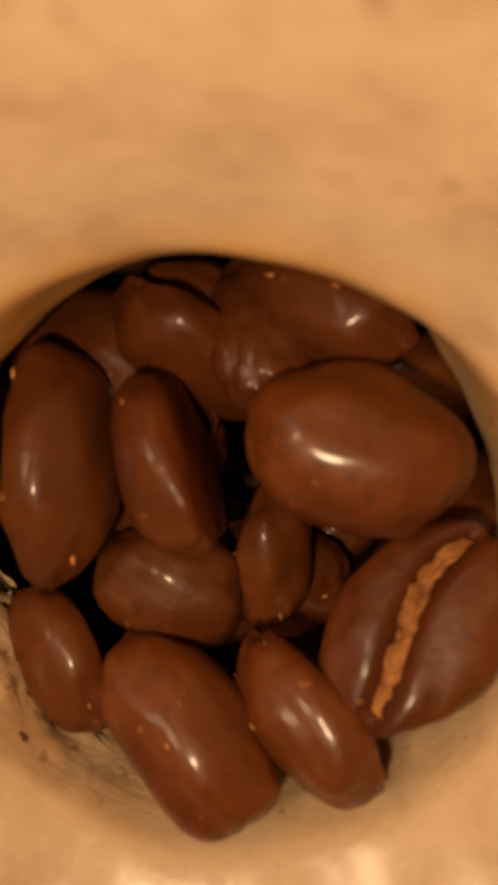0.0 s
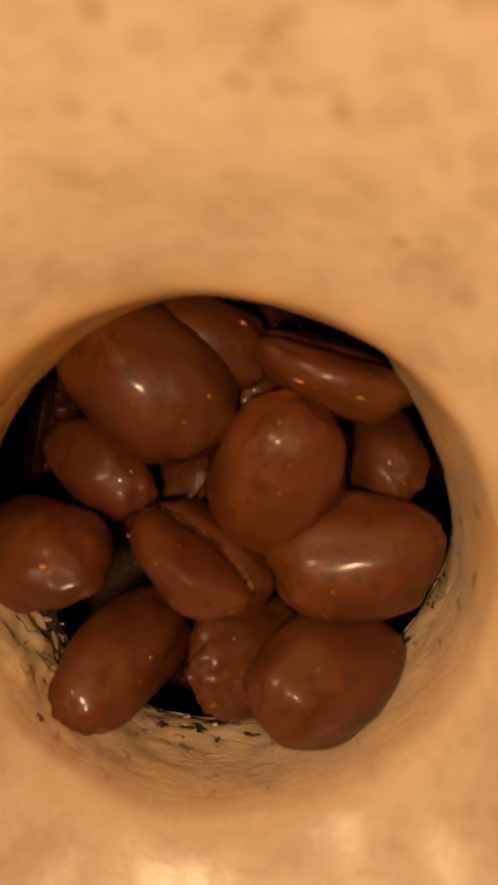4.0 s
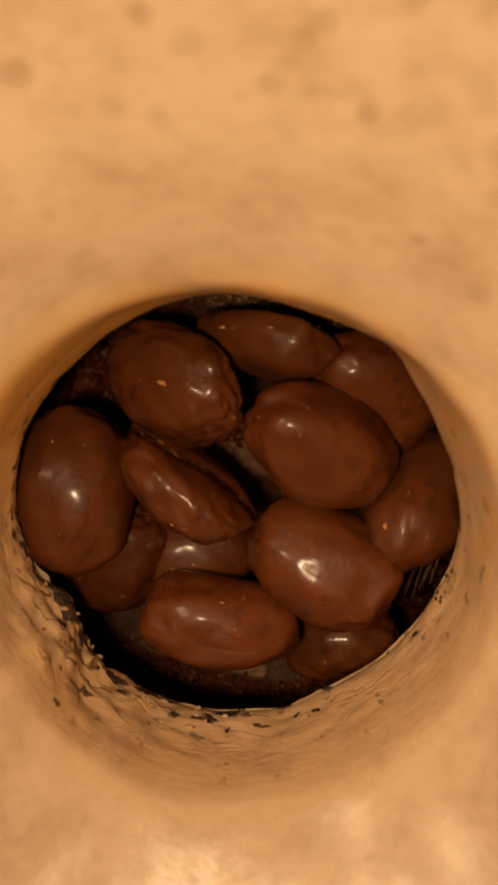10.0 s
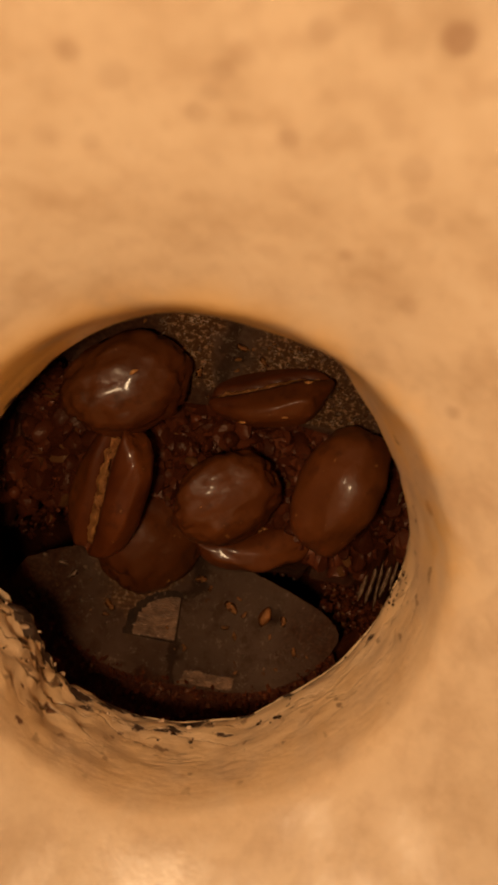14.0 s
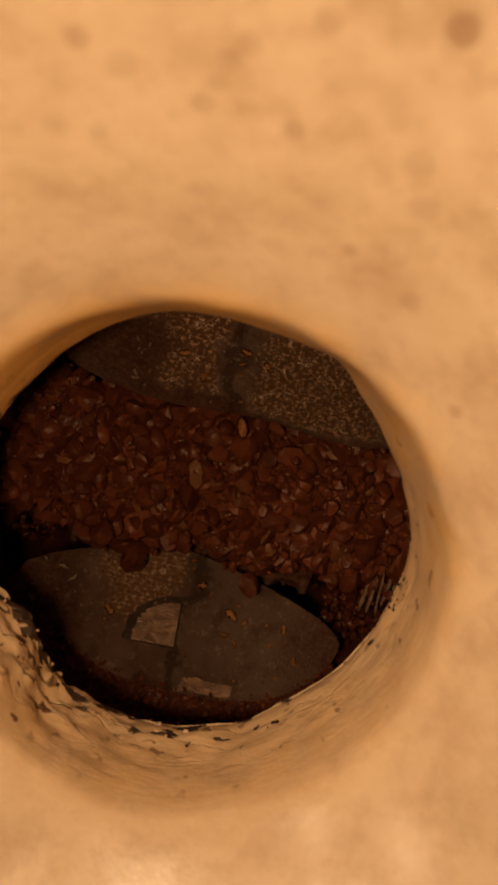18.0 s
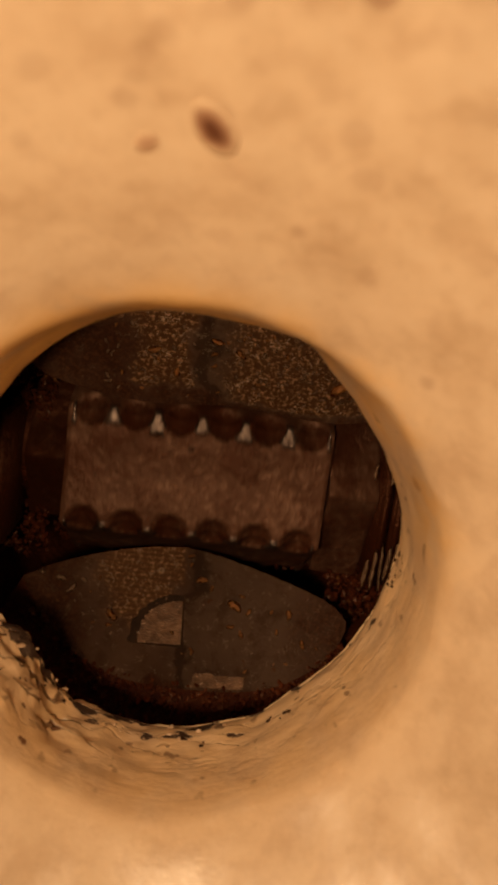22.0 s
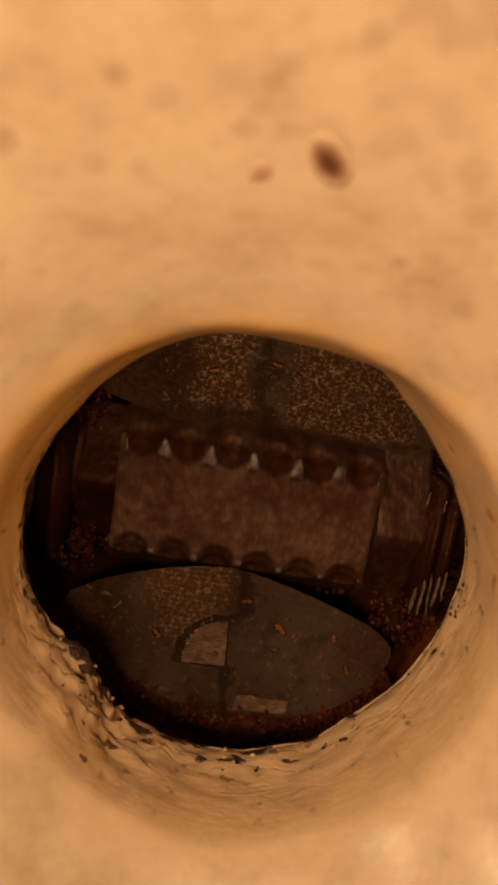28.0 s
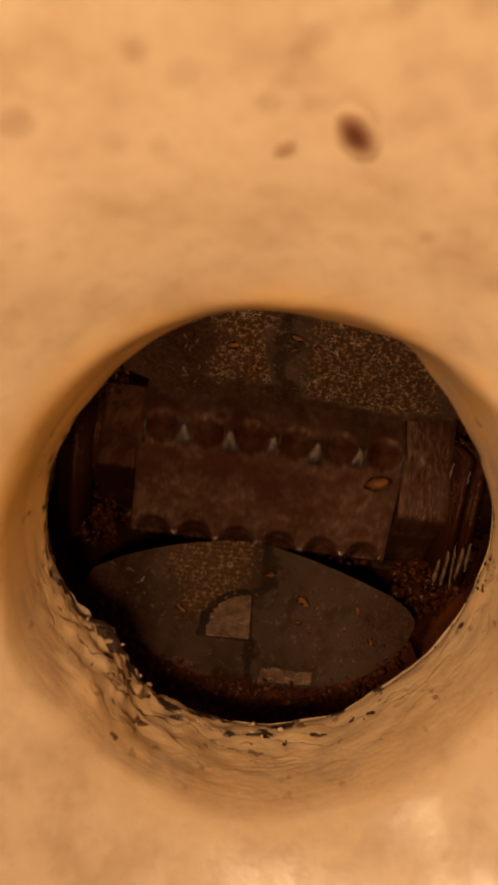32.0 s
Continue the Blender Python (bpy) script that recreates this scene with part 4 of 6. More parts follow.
    # crumbs of chaff that cling to it
    for k in range(rng.choice((0, 1, 2, 4))):
        lon, lat = rng.uniform(0, 6.28), rng.uniform(-0.9, 0.9)
        bm = bmesh.new()
        bmesh.ops.create_icosphere(bm, subdivisions=1, radius=rng.uniform(0.07, 0.20) * M)
        for v in bm.verts:
            v.co = Vector((v.co.x * 1.9, v.co.y * 0.9, v.co.z * 0.6)) * rng.uniform(0.55, 1.35)
        part("chaff_crumb", bm, CHAFF, ob, "tan crumb of chaff").location = spot(lon, lat) * M
    tones = ("chestnut-brown", "dark brown", "glossy brown")
    tagged(ob, "%s roasted coffee bean with a %s crease" % (tones[seed % 3], "pale tan" if tan > 0.8 else "thin dark"), "coffee bean", "beans in the grinder")
    return ob


# ---- crushed coffee round the roller ----
def lump_template():
    bm = bmesh.new()
    bmesh.ops.create_icosphere(bm, subdivisions=2, radius=1.0)
    bm.verts.ensure_lookup_table()
    verts = np.array([v.co[:] for v in bm.verts])
    faces = [tuple(v.index for v in f.verts) for f in bm.faces]
    bm.free()
    return verts, faces


LUMP_VERTS, LUMP_FACES = lump_template()


def crumb_heap(seed, spread, count, size):
    """Broken bits of bean, a few large and many small, each an uneven rounded lump."""
    rng = np.random.default_rng(seed)
    points, faces = [], []
    for _ in range(count):
        kind = rng.random()
        s = size * (rng.uniform(0.2, 0.45) if kind < 0.5 else rng.uniform(0.5, 1.0) if kind < 0.85 else rng.uniform(1.1, 1.8))
        shape = LUMP_VERTS * rng.uniform((0.6, 0.45, 0.38), (1.0, 0.8, 0.7))
        for _ in range(5):
            n = rng.normal(0, 1, 3)
            n /= np.linalg.norm(n)
            shape = shape - np.maximum(0, shape @ n - rng.uniform(0.26, 0.55))[:, None] * n
        shape = shape * 1.35
        turn = np.array(Euler(rng.uniform(0, 6.28, 3).tolist()).to_matrix())
        at = rng.normal(0, 1, 3) * spread
        faces += [tuple(i + len(points) * len(LUMP_VERTS) for i in f) for f in LUMP_FACES]
        points.append((shape * s * 0.5) @ turn.T + at)
    me = bpy.data.meshes.new("crushed_coffee")
    me.from_pydata((np.concatenate(points) * M).tolist(), [], faces)
    me.shade_smooth()
    me.set_sharp_from_angle(angle=radians(24))
    me.materials.append(GROUND)
    ob = new("crushed_coffee", me)
    return tagged(ob, "heap of dark crushed coffee bean fragments round the roller", "coffee grounds", "crushed coffee", "stuff")


def flake(seed, size, wide):
    """A curled scrap of chaff."""
    rng = random.Random(seed)
    bm = bmesh.new()
    n = 7
    rows = []
    for i in range(n):
        u = -1 + 2 * i / (n - 1)
        w = wide * (1 - abs(u) ** 2.5) + 0.05
        rows.append([bm.verts.new((u * size / 2 * M, s * w * size * rng.uniform(0.8, 1.1) * M, (0.16 * size * (u * u + s * s) + rng.uniform(-0.04, 0.04) * size) * M)) for s in (-1, -0.3, 0.4, 1)])
    for p, q in zip(rows, rows[1:]):
        for k in range(3):
            bm.faces.new((p[k], q[k], q[k + 1], p[k + 1]))
    bmesh.ops.solidify(bm, geom=bm.faces[:], thickness=0.14 * size * M)
    ob = part("chaff_flake", bm, CHAFF)
    return tagged(ob, "curled tan flake of coffee chaff", "chaff flake", "loose flakes")


# chaff in the air: seed, size, place in millimetres
FLUNG = ((91, 2.3, 0.4, 7.8, 9.0), (92, 2.4, -6.3, 6.9, 7.0), (93, 1.2, 5.3, 8.6, 6.0), (94, 1.3, -2.6, -8.8, 5.0), (95, 1.3, -0.4, 4.5, 4.0))


def smear(name, size, wide, material, label, seed):
    """A crumb flattened in its drop of oil: a thin uneven lens."""
    rng = random.Random(seed)
    wave = [rng.uniform(-1, 1) for _ in range(4)]
    bm = bmesh.new()
    n, rings = 40, []
    for r, z in ((1.0, -0.05), (1.0, 0.0), (0.85, 0.02), (0.6, 0.05), (0.35, 0.08), (0.12, 0.09)):
        ring = []
        for i in range(n):
            a = 2 * math.pi * i / n
            out = r * (1 + 0.06 * wave[0] * math.sin(2 * a) + 0.06 * wave[1] * math.sin(3 * a + wave[2]) + 0.03 * wave[3] * math.sin(7 * a))
            ring.append(bm.verts.new((out * size / 2 * math.cos(a) * M, out * size / 2 * wide * math.sin(a) * M, z * M)))
        rings.append(ring)
    for p, q in zip(rings, rings[1:]):
        for i in range(n):
            bm.faces.new((p[i], p[(i + 1) % n], q[(i + 1) % n], q[i]))
    bm.faces.new(rings[-1])
    bm.faces.new(list(reversed(rings[0])))
    return tagged(part(name, bm, material), label, "coffee fragment", "loose flakes")


def motions():
    walk(bean("coffee_bean", 11.30, 1, 1, 0.6), [
        (0.00, pose(-0.00795, 0.00146, 0.00023, -100.5, 23.7, 93.5)),
        (1.00, pose(-0.00906, 0.00072, 0.00198, -98.3, 23.8, 92.9)),
        (2.00, pose(-0.00936, -0.00106, 0.00035, -97.7, 25.9, 94.4)),
        (2.50, pose(-0.00909, -0.00241, 0.00028, 60.8, 153.4, -48.9)),
        (3.00, pose(-0.00883, -0.00368, 0.00074, 43.0, 141.2, -12.3)),
        (3.50, pose(-0.00999, -0.00385, -0.00039, 42.4, 137.9, -21.9)),
        (4.50, pose(-0.00995, -0.00239, 0.00050, -64.0, 35.1, -115.5)),
        (5.50, pose(-0.00936, -0.00106, 0.00000, -44.3, -18.5, -75.5)),
        (6.00, pose(-0.00752, -0.00828, -0.00100, -52.6, -6.2, -31.6)),
        (6.50, pose(0.00113, -0.01050, -0.00200, -37.7, 3.9, 2.6)),
        (6.67, pose(0.00205, -0.01105, -0.00233, -92.9, 1.0, 6.2)),
        (6.83, pose(0.00297, -0.01160, -0.00267, -148.1, 2.4, 10.7)),
        (7.00, pose(0.00389, -0.01215, -0.00300, 156.7, 6.8, 12.1)),
        (7.50, pose(0.00675, -0.00937, -0.00250, -169.4, -49.7, 0.3)),
        (8.00, pose(0.00961, -0.00659, -0.00200, -52.1, -54.1, -101.6)),
        (8.50, pose(0.01001, -0.00488, -0.00350, 170.3, -71.2, 57.7)),
        (9.00, pose(0.01041, -0.00317, -0.00500, 166.6, -20.0, 86.6)),
        (10.00, pose(0.01172, -0.00137, -0.00700, 153.0, 53.2, 56.5)),
        (10.50, pose(0.01221, -0.00051, -0.00950, 161.2, 12.6, 69.7)),
        (11.00, pose(0.01270, 0.00035, -0.01200, 160.4, -28.5, 78.2)),
        (11.60, pose(0.01143, 0.00031, -0.01700, -167.2, -45.8, 72.4)),
        (12.20, pose(0.01076, 0.00468, -0.02400, -103.0, -54.7, 21.1)),
        (12.70, pose(0.01076, 0.00468, -0.04200, -103.0, -54.7, 21.1)),
        (12.90, pose(-0.00062, -0.00603, -0.05030, -41.1, -30.5, -6.1)),
        (13.10, pose(-0.01200, -0.01675, -0.05860, 0.0, -0.0, 0.0)),
        (32.00, pose(-0.01200, -0.01675, -0.05860, 0.0, -0.0, 0.0)),
    ])
    walk(bean("coffee_bean", 8.47, 2, 1.1, 0.9), [
        (0.00, pose(-0.00209, 0.00232, 0.00137, 90.5, 20.1, 111.4)),
        (1.00, pose(-0.00108, -0.00047, 0.00305, -41.2, 161.0, -55.4)),
        (1.50, pose(-0.00094, -0.00112, 0.00259, 90.0, -8.0, 146.0)),
        (2.00, pose(-0.00082, -0.00199, 0.00228, 34.7, -7.5, -179.6)),
        (3.00, pose(-0.00042, -0.00273, 0.00265, 39.3, 4.3, 163.3)),
        (3.50, pose(-0.00051, -0.00254, 0.00158, 49.4, 20.4, 126.1)),
        (4.50, pose(-0.00104, -0.00162, 0.00150, 124.2, 33.7, -153.8)),
        (5.50, pose(-0.00122, -0.00079, 0.00000, 162.7, -22.5, -107.3)),
        (6.00, pose(-0.00383, -0.00434, -0.00300, -179.3, 10.3, -149.8)),
        (7.00, pose(-0.01056, -0.00263, -0.00300, -171.3, 2.3, 141.2)),
        (7.60, pose(-0.00951, -0.00237, -0.00800, -141.5, -11.1, 129.2)),
        (8.20, pose(-0.00694, 0.00796, -0.02400, -110.3, -14.0, 95.3)),
        (8.70, pose(-0.00694, 0.00796, -0.04200, -110.3, -14.0, 95.3)),
        (8.90, pose(-0.00647, -0.00440, -0.05030, -50.4, -31.9, 42.5)),
        (9.10, pose(-0.00600, -0.01675, -0.05860, -0.0, 0.0, 0.0)),
        (32.00, pose(-0.00600, -0.01675, -0.05860, 0.0, -0.0, 0.0)),
    ])
    walk(bean("coffee_bean", 9.61, 3, 0.6, 0.73), [
        (0.00, pose(0.00562, 0.00384, 0.00257, 158.7, -9.9, -8.9)),
        (1.00, pose(0.00604, 0.00044, 0.00409, 149.1, -32.0, 9.5)),
        (2.00, pose(0.00736, -0.00015, 0.00226, 152.2, -3.7, 6.4)),
        (3.00, pose(0.00787, -0.00216, 0.00267, 150.6, 0.9, 17.1)),
        (3.50, pose(0.00705, -0.00233, 0.00160, 152.5, 5.3, 23.8)),
        (4.50, pose(0.00832, -0.00167, 0.00100, 153.8, -29.0, -2.3)),
        (5.50, pose(0.00977, -0.00107, -0.00100, -178.2, -57.1, -47.9)),
        (6.00, pose(0.01047, 0.00214, -0.00300, -176.7, 16.0, -46.6)),
        (6.25, pose(0.01061, -0.00103, -0.00350, 166.2, 24.7, -16.3)),
        (6.50, pose(0.01075, -0.00420, -0.00400, 155.0, 40.4, 13.9)),
        (7.00, pose(0.00919, -0.00584, -0.00400, 157.2, -31.3, 45.5)),
        (7.50, pose(0.00978, -0.00160, -0.00350, 161.2, -18.1, 83.8)),
        (8.00, pose(0.01036, 0.00264, -0.00300, 172.4, -9.9, 121.0)),
        (8.50, pose(0.01080, 0.00040, -0.00400, 173.1, -12.0, 122.0)),
        (9.00, pose(0.00864, 0.00504, -0.00500, -174.8, 43.5, 173.3)),
        (10.00, pose(0.00833, 0.00559, -0.00700, 173.6, -17.2, 138.6)),
        (11.00, pose(0.00805, 0.00339, -0.01000, -174.0, 29.0, -171.9)),
        (12.00, pose(0.00804, 0.00132, -0.01100, 146.5, -3.7, -147.3)),
        (12.60, pose(0.00724, 0.00119, -0.01600, 175.3, -21.6, -147.1)),
        (13.20, pose(0.00982, 0.00486, -0.02400, -144.8, -45.1, -175.7)),
        (13.70, pose(0.00982, 0.00486, -0.04200, -144.8, -45.1, -175.7)),
        (13.90, pose(0.00491, -0.00595, -0.05030, -5.5, -65.2, 27.9)),
        (14.10, pose(0.00000, -0.01675, -0.05860, -0.0, 0.0, -0.0)),
        (32.00, pose(0.00000, -0.01675, -0.05860, 0.0, -0.0, 0.0)),
    ])
    walk(bean("coffee_bean", 8.97, 4, 0.6, 0.62), [
        (0.00, pose(0.00399, 0.00881, -0.00236, -130.2, -28.3, -11.7)),
        (1.00, pose(0.00550, 0.00796, -0.00073, -129.2, -7.0, -16.5)),
        (2.00, pose(0.00083, 0.00893, -0.00169, -130.2, 2.9, -5.2)),
        (3.00, pose(0.00534, 0.00705, -0.00030, -73.6, -5.5, -5.7)),
        (3.50, pose(0.00567, 0.00765, -0.00145, -70.8, -7.8, -15.4)),
        (4.50, pose(0.00619, 0.00804, -0.00050, -111.5, 8.5, -19.2)),
        (5.50, pose(0.00688, 0.00812, -0.00100, -155.9, 18.0, -32.9)),
        (6.00, pose(0.00628, 0.00713, -0.00100, -162.4, -44.0, -21.9)),
        (6.50, pose(0.00331, 0.00897, -0.00200, -161.4, -33.0, -14.8)),
        (7.00, pose(0.00383, 0.00843, -0.00200, -161.2, 19.8, -20.2)),
        (8.00, pose(0.00419, 0.00822, -0.00300, -159.5, -3.1, -19.1)),
        (8.50, pose(0.00560, 0.00703, -0.00400, -161.8, -31.7, -12.2)),
        (9.00, pose(0.00386, 0.00884, -0.00400, -119.2, 22.6, -20.9)),
        (10.00, pose(0.00098, 0.00844, -0.00600, -119.2, -23.0, -2.4)),
        (11.00, pose(0.00009, 0.00715, -0.00700, -50.1, 3.1, 9.6)),
        (11.50, pose(0.00014, 0.00745, -0.00800, -119.8, 6.5, 4.1)),
        (12.00, pose(0.00019, 0.00774, -0.00900, 170.5, 2.5, -1.0)),
        (13.00, pose(-0.00122, 0.00643, -0.01000, -170.5, 2.8, -7.4)),
        (13.25, pose(0.00103, 0.00632, -0.01100, -110.0, 2.4, -3.6)),
        (13.50, pose(0.00328, 0.00621, -0.01200, -49.7, -1.1, -2.1)),
        (14.50, pose(0.00498, 0.00216, -0.01350, -107.7, -11.2, 32.7)),
        (15.50, pose(0.00669, -0.00188, -0.01500, -161.5, 12.5, 60.0)),
        (15.90, pose(0.00830, 0.00412, -0.02100, -134.3, 1.1, 46.1)),
        (16.30, pose(0.00858, 0.00560, -0.03000, -111.0, 0.1, 12.9)),
        (16.70, pose(0.00848, 0.00510, -0.04200, -111.0, 0.1, 12.9)),
        (16.90, pose(0.00724, -0.00582, -0.05030, -55.5, -3.4, 6.5)),
        (17.10, pose(0.00600, -0.01675, -0.05860, -0.0, -0.0, 0.0)),
        (32.00, pose(0.00600, -0.01675, -0.05860, 0.0, -0.0, 0.0)),
    ])
    walk(bean("coffee_bean", 10.33, 5, 0.9, 0.68), [
        (0.00, pose(0.00906, -0.00373, 0.00379, -40.0, 21.6, 51.2)),
        (1.00, pose(0.00776, -0.00701, 0.00607, -51.1, 14.8, 30.4)),
        (1.50, pose(0.00785, -0.00689, 0.00460, -100.2, 15.5, 36.6)),
        (2.00, pose(0.00791, -0.00700, 0.00331, -150.0, 20.7, 40.4)),
        (3.00, pose(0.00753, -0.00878, 0.00276, -154.1, 8.7, 22.7)),
        (3.50, pose(0.00644, -0.00945, 0.00168, 175.3, 9.6, 22.2)),
        (4.17, pose(0.00675, -0.00841, 0.00200, 126.7, 47.5, -5.9)),
        (4.83, pose(0.00731, -0.00729, 0.00100, 46.2, 39.8, -68.5)),
        (5.50, pose(0.00787, -0.00617, 0.00000, 5.5, -2.3, -84.8)),
        (6.00, pose(0.00735, -0.00224, 0.00000, 21.2, -15.3, -131.7)),
        (6.50, pose(0.00804, 0.00303, 0.00000, -18.0, -20.1, -74.8)),
        (6.75, pose(0.00872, 0.00276, -0.00050, -88.2, -22.1, -72.6)),
        (7.00, pose(0.00939, 0.00248, -0.00100, -158.6, -20.9, -69.8)),
        (8.00, pose(0.00526, 0.00113, -0.00100, -123.4, -14.3, -42.5)),
        (8.25, pose(0.00422, -0.00003, -0.00050, -76.8, 16.6, -13.7)),
        (8.50, pose(0.00319, -0.00119, 0.00000, -19.5, 12.1, 29.5)),
        (8.75, pose(0.00280, 0.00167, -0.00150, 9.3, 69.7, 24.6)),
        (9.00, pose(0.00241, 0.00452, -0.00300, -179.0, 49.8, 168.4)),
        (10.00, pose(0.00488, 0.00247, -0.00400, -177.0, -15.3, 150.2)),
        (11.00, pose(0.00847, -0.00047, -0.00600, -164.1, 13.8, 163.6)),
        (12.00, pose(0.00986, -0.00209, -0.00900, -155.4, -35.5, -149.7)),
        (12.50, pose(0.00969, -0.00132, -0.01000, -117.0, -18.8, -153.6)),
        (13.00, pose(0.00952, -0.00054, -0.01100, -81.8, -3.4, -146.4)),
        (13.50, pose(0.00990, -0.00147, -0.01200, -105.3, -12.1, -117.8)),
        (15.50, pose(0.01060, -0.00336, -0.01400, -161.3, -6.2, -139.1)),
        (16.00, pose(0.00646, -0.00108, -0.01400, -164.0, 3.7, -176.7)),
        (16.40, pose(0.00808, 0.00416, -0.02100, -134.6, -8.0, 169.7)),
        (16.80, pose(0.00835, 0.00564, -0.03000, -106.3, -7.7, 136.2)),
        (17.20, pose(0.00826, 0.00515, -0.04200, -106.3, -7.7, 136.2)),
        (17.40, pose(0.01013, -0.00580, -0.05030, -49.2, -40.3, 64.7)),
        (17.60, pose(0.01200, -0.01675, -0.05860, -0.0, 0.0, -0.0)),
        (32.00, pose(0.01200, -0.01675, -0.05860, 0.0, -0.0, 0.0)),
    ])
    walk(bean("coffee_bean", 8.00, 6, 0.6, 0.78), [
        (0.00, pose(-0.00275, -0.00539, -0.00040, 176.1, -3.1, -17.8)),
        (1.00, pose(-0.00619, -0.00369, -0.00079, 176.1, 57.9, 3.9)),
        (2.00, pose(-0.00665, -0.00407, -0.00340, -166.7, -9.8, 37.7)),
        (2.50, pose(-0.00852, -0.00099, -0.00306, -165.2, 13.6, -1.0)),
        (3.00, pose(-0.01040, 0.00219, -0.00218, 179.2, 32.2, -45.9)),
        (3.60, pose(-0.01026, 0.00199, -0.00600, -155.7, 17.3, -55.9)),
        (4.20, pose(-0.00694, 0.00796, -0.02400, -137.6, 2.6, -86.2)),
        (4.70, pose(-0.00694, 0.00796, -0.04200, -137.6, 2.6, -86.2)),
        (4.90, pose(-0.00947, -0.00165, -0.05030, -67.9, 31.3, -42.0)),
        (5.10, pose(-0.01200, -0.01125, -0.05860, 0.0, -0.0, -0.0)),
        (32.00, pose(-0.01200, -0.01125, -0.05860, 0.0, -0.0, 0.0)),
    ])
    walk(bean("coffee_bean", 8.00, 7, 0.6, 0.62), [
        (0.00, pose(-0.00778, -0.00858, 0.00140, -151.0, -25.5, -55.7)),
        (1.00, pose(-0.00899, -0.00832, 0.00111, -147.0, -26.4, -65.3)),
        (3.00, pose(-0.00719, 0.00053, -0.00026, -147.7, -27.3, -31.3)),
        (3.50, pose(-0.00763, 0.00064, -0.00140, 163.1, -18.2, -19.6)),
        (4.10, pose(-0.00731, 0.00077, -0.00500, -164.7, -34.9, -26.2)),
        (4.70, pose(-0.00607, 0.00780, -0.02400, -113.3, -45.7, -68.0)),
        (5.20, pose(-0.00607, 0.00780, -0.04200, -113.3, -45.7, -68.0)),
        (5.40, pose(-0.00604, -0.00173, -0.05030, -60.9, -4.9, -45.2)),
        (5.60, pose(-0.00600, -0.01125, -0.05860, 0.0, -0.0, -0.0)),
        (32.00, pose(-0.00600, -0.01125, -0.05860, 0.0, -0.0, 0.0)),
    ])
    walk(bean("coffee_bean", 10.61, 8, 1, 0.56), [
        (0.00, pose(-0.00122, -0.00986, 0.00450, 144.4, -26.6, -39.8)),
        (1.00, pose(-0.00155, -0.00913, 0.00501, 143.6, -18.1, -33.7)),
        (2.00, pose(-0.00206, -0.00856, 0.00332, 140.7, -4.0, -17.1)),
        (3.00, pose(-0.00527, -0.00860, 0.00082, 138.4, 45.5, -6.1)),
        (3.50, pose(-0.00589, -0.01008, -0.00030, 137.1, 54.6, -0.9)),
        (4.50, pose(-0.00478, -0.01003, 0.00000, -178.6, 50.6, 71.8)),
        (5.50, pose(-0.00317, -0.00996, -0.00100, -165.9, 26.5, 117.0)),
        (5.75, pose(-0.00260, -0.01131, -0.00200, 166.8, 14.0, 71.4)),
        (6.00, pose(-0.00204, -0.01265, -0.00300, 155.6, -12.2, 35.2)),
        (6.50, pose(-0.00393, -0.00890, -0.00300, 168.1, -9.3, 49.1)),
        (6.75, pose(-0.00387, -0.00959, -0.00300, 171.7, -57.5, 78.4)),
        (7.00, pose(-0.00381, -0.01029, -0.00300, 50.1, -66.8, -134.6)),
        (8.00, pose(-0.00349, -0.01277, -0.00400, 72.8, -7.3, 175.9)),
        (8.50, pose(-0.00684, -0.01024, -0.00300, 92.3, 5.4, 150.1)),
        (9.00, pose(-0.00660, -0.00991, -0.00300, 99.6, 13.2, 138.5)),
        (9.50, pose(-0.00361, -0.00991, -0.00350, 156.4, 16.1, 160.9)),
        (10.00, pose(-0.00062, -0.00992, -0.00400, -150.5, -0.1, 175.8)),
        (11.00, pose(-0.00532, -0.01112, -0.00800, -150.4, -2.5, 170.8)),
        (12.00, pose(-0.00944, -0.01031, -0.01000, -150.5, 3.1, 150.2)),
        (12.33, pose(-0.00920, -0.00797, -0.01033, 154.0, -2.8, 149.8)),
        (12.67, pose(-0.00897, -0.00563, -0.01067, 98.2, -6.4, 154.6)),
        (13.00, pose(-0.00873, -0.00329, -0.01100, 42.2, -4.6, 160.2)),
        (13.25, pose(-0.00743, -0.00260, -0.01100, 29.8, -17.9, -161.3)),
        (13.50, pose(-0.00612, -0.00191, -0.01100, 10.8, -20.2, -119.0)),
        (14.17, pose(-0.00707, -0.00308, -0.01200, 48.1, 20.0, -100.8)),
        (14.83, pose(-0.00803, -0.00425, -0.01300, 107.8, 33.3, -53.6)),
        (15.50, pose(-0.00898, -0.00542, -0.01400, 157.8, 5.1, -17.4)),
        (15.90, pose(-0.01055, -0.01170, -0.02100, -173.1, -12.5, -20.7)),
        (16.30, pose(-0.01083, -0.01318, -0.03000, -138.1, -31.8, -50.1)),
        (16.70, pose(-0.01074, -0.01269, -0.04200, -138.1, -31.8, -50.1)),
        (16.90, pose(-0.00537, -0.01197, -0.05030, -71.2, 1.3, -35.8)),
        (17.10, pose(0.00000, -0.01125, -0.05860, 0.0, -0.0, -0.0)),
        (32.00, pose(0.00000, -0.01125, -0.05860, 0.0, -0.0, 0.0)),
    ])
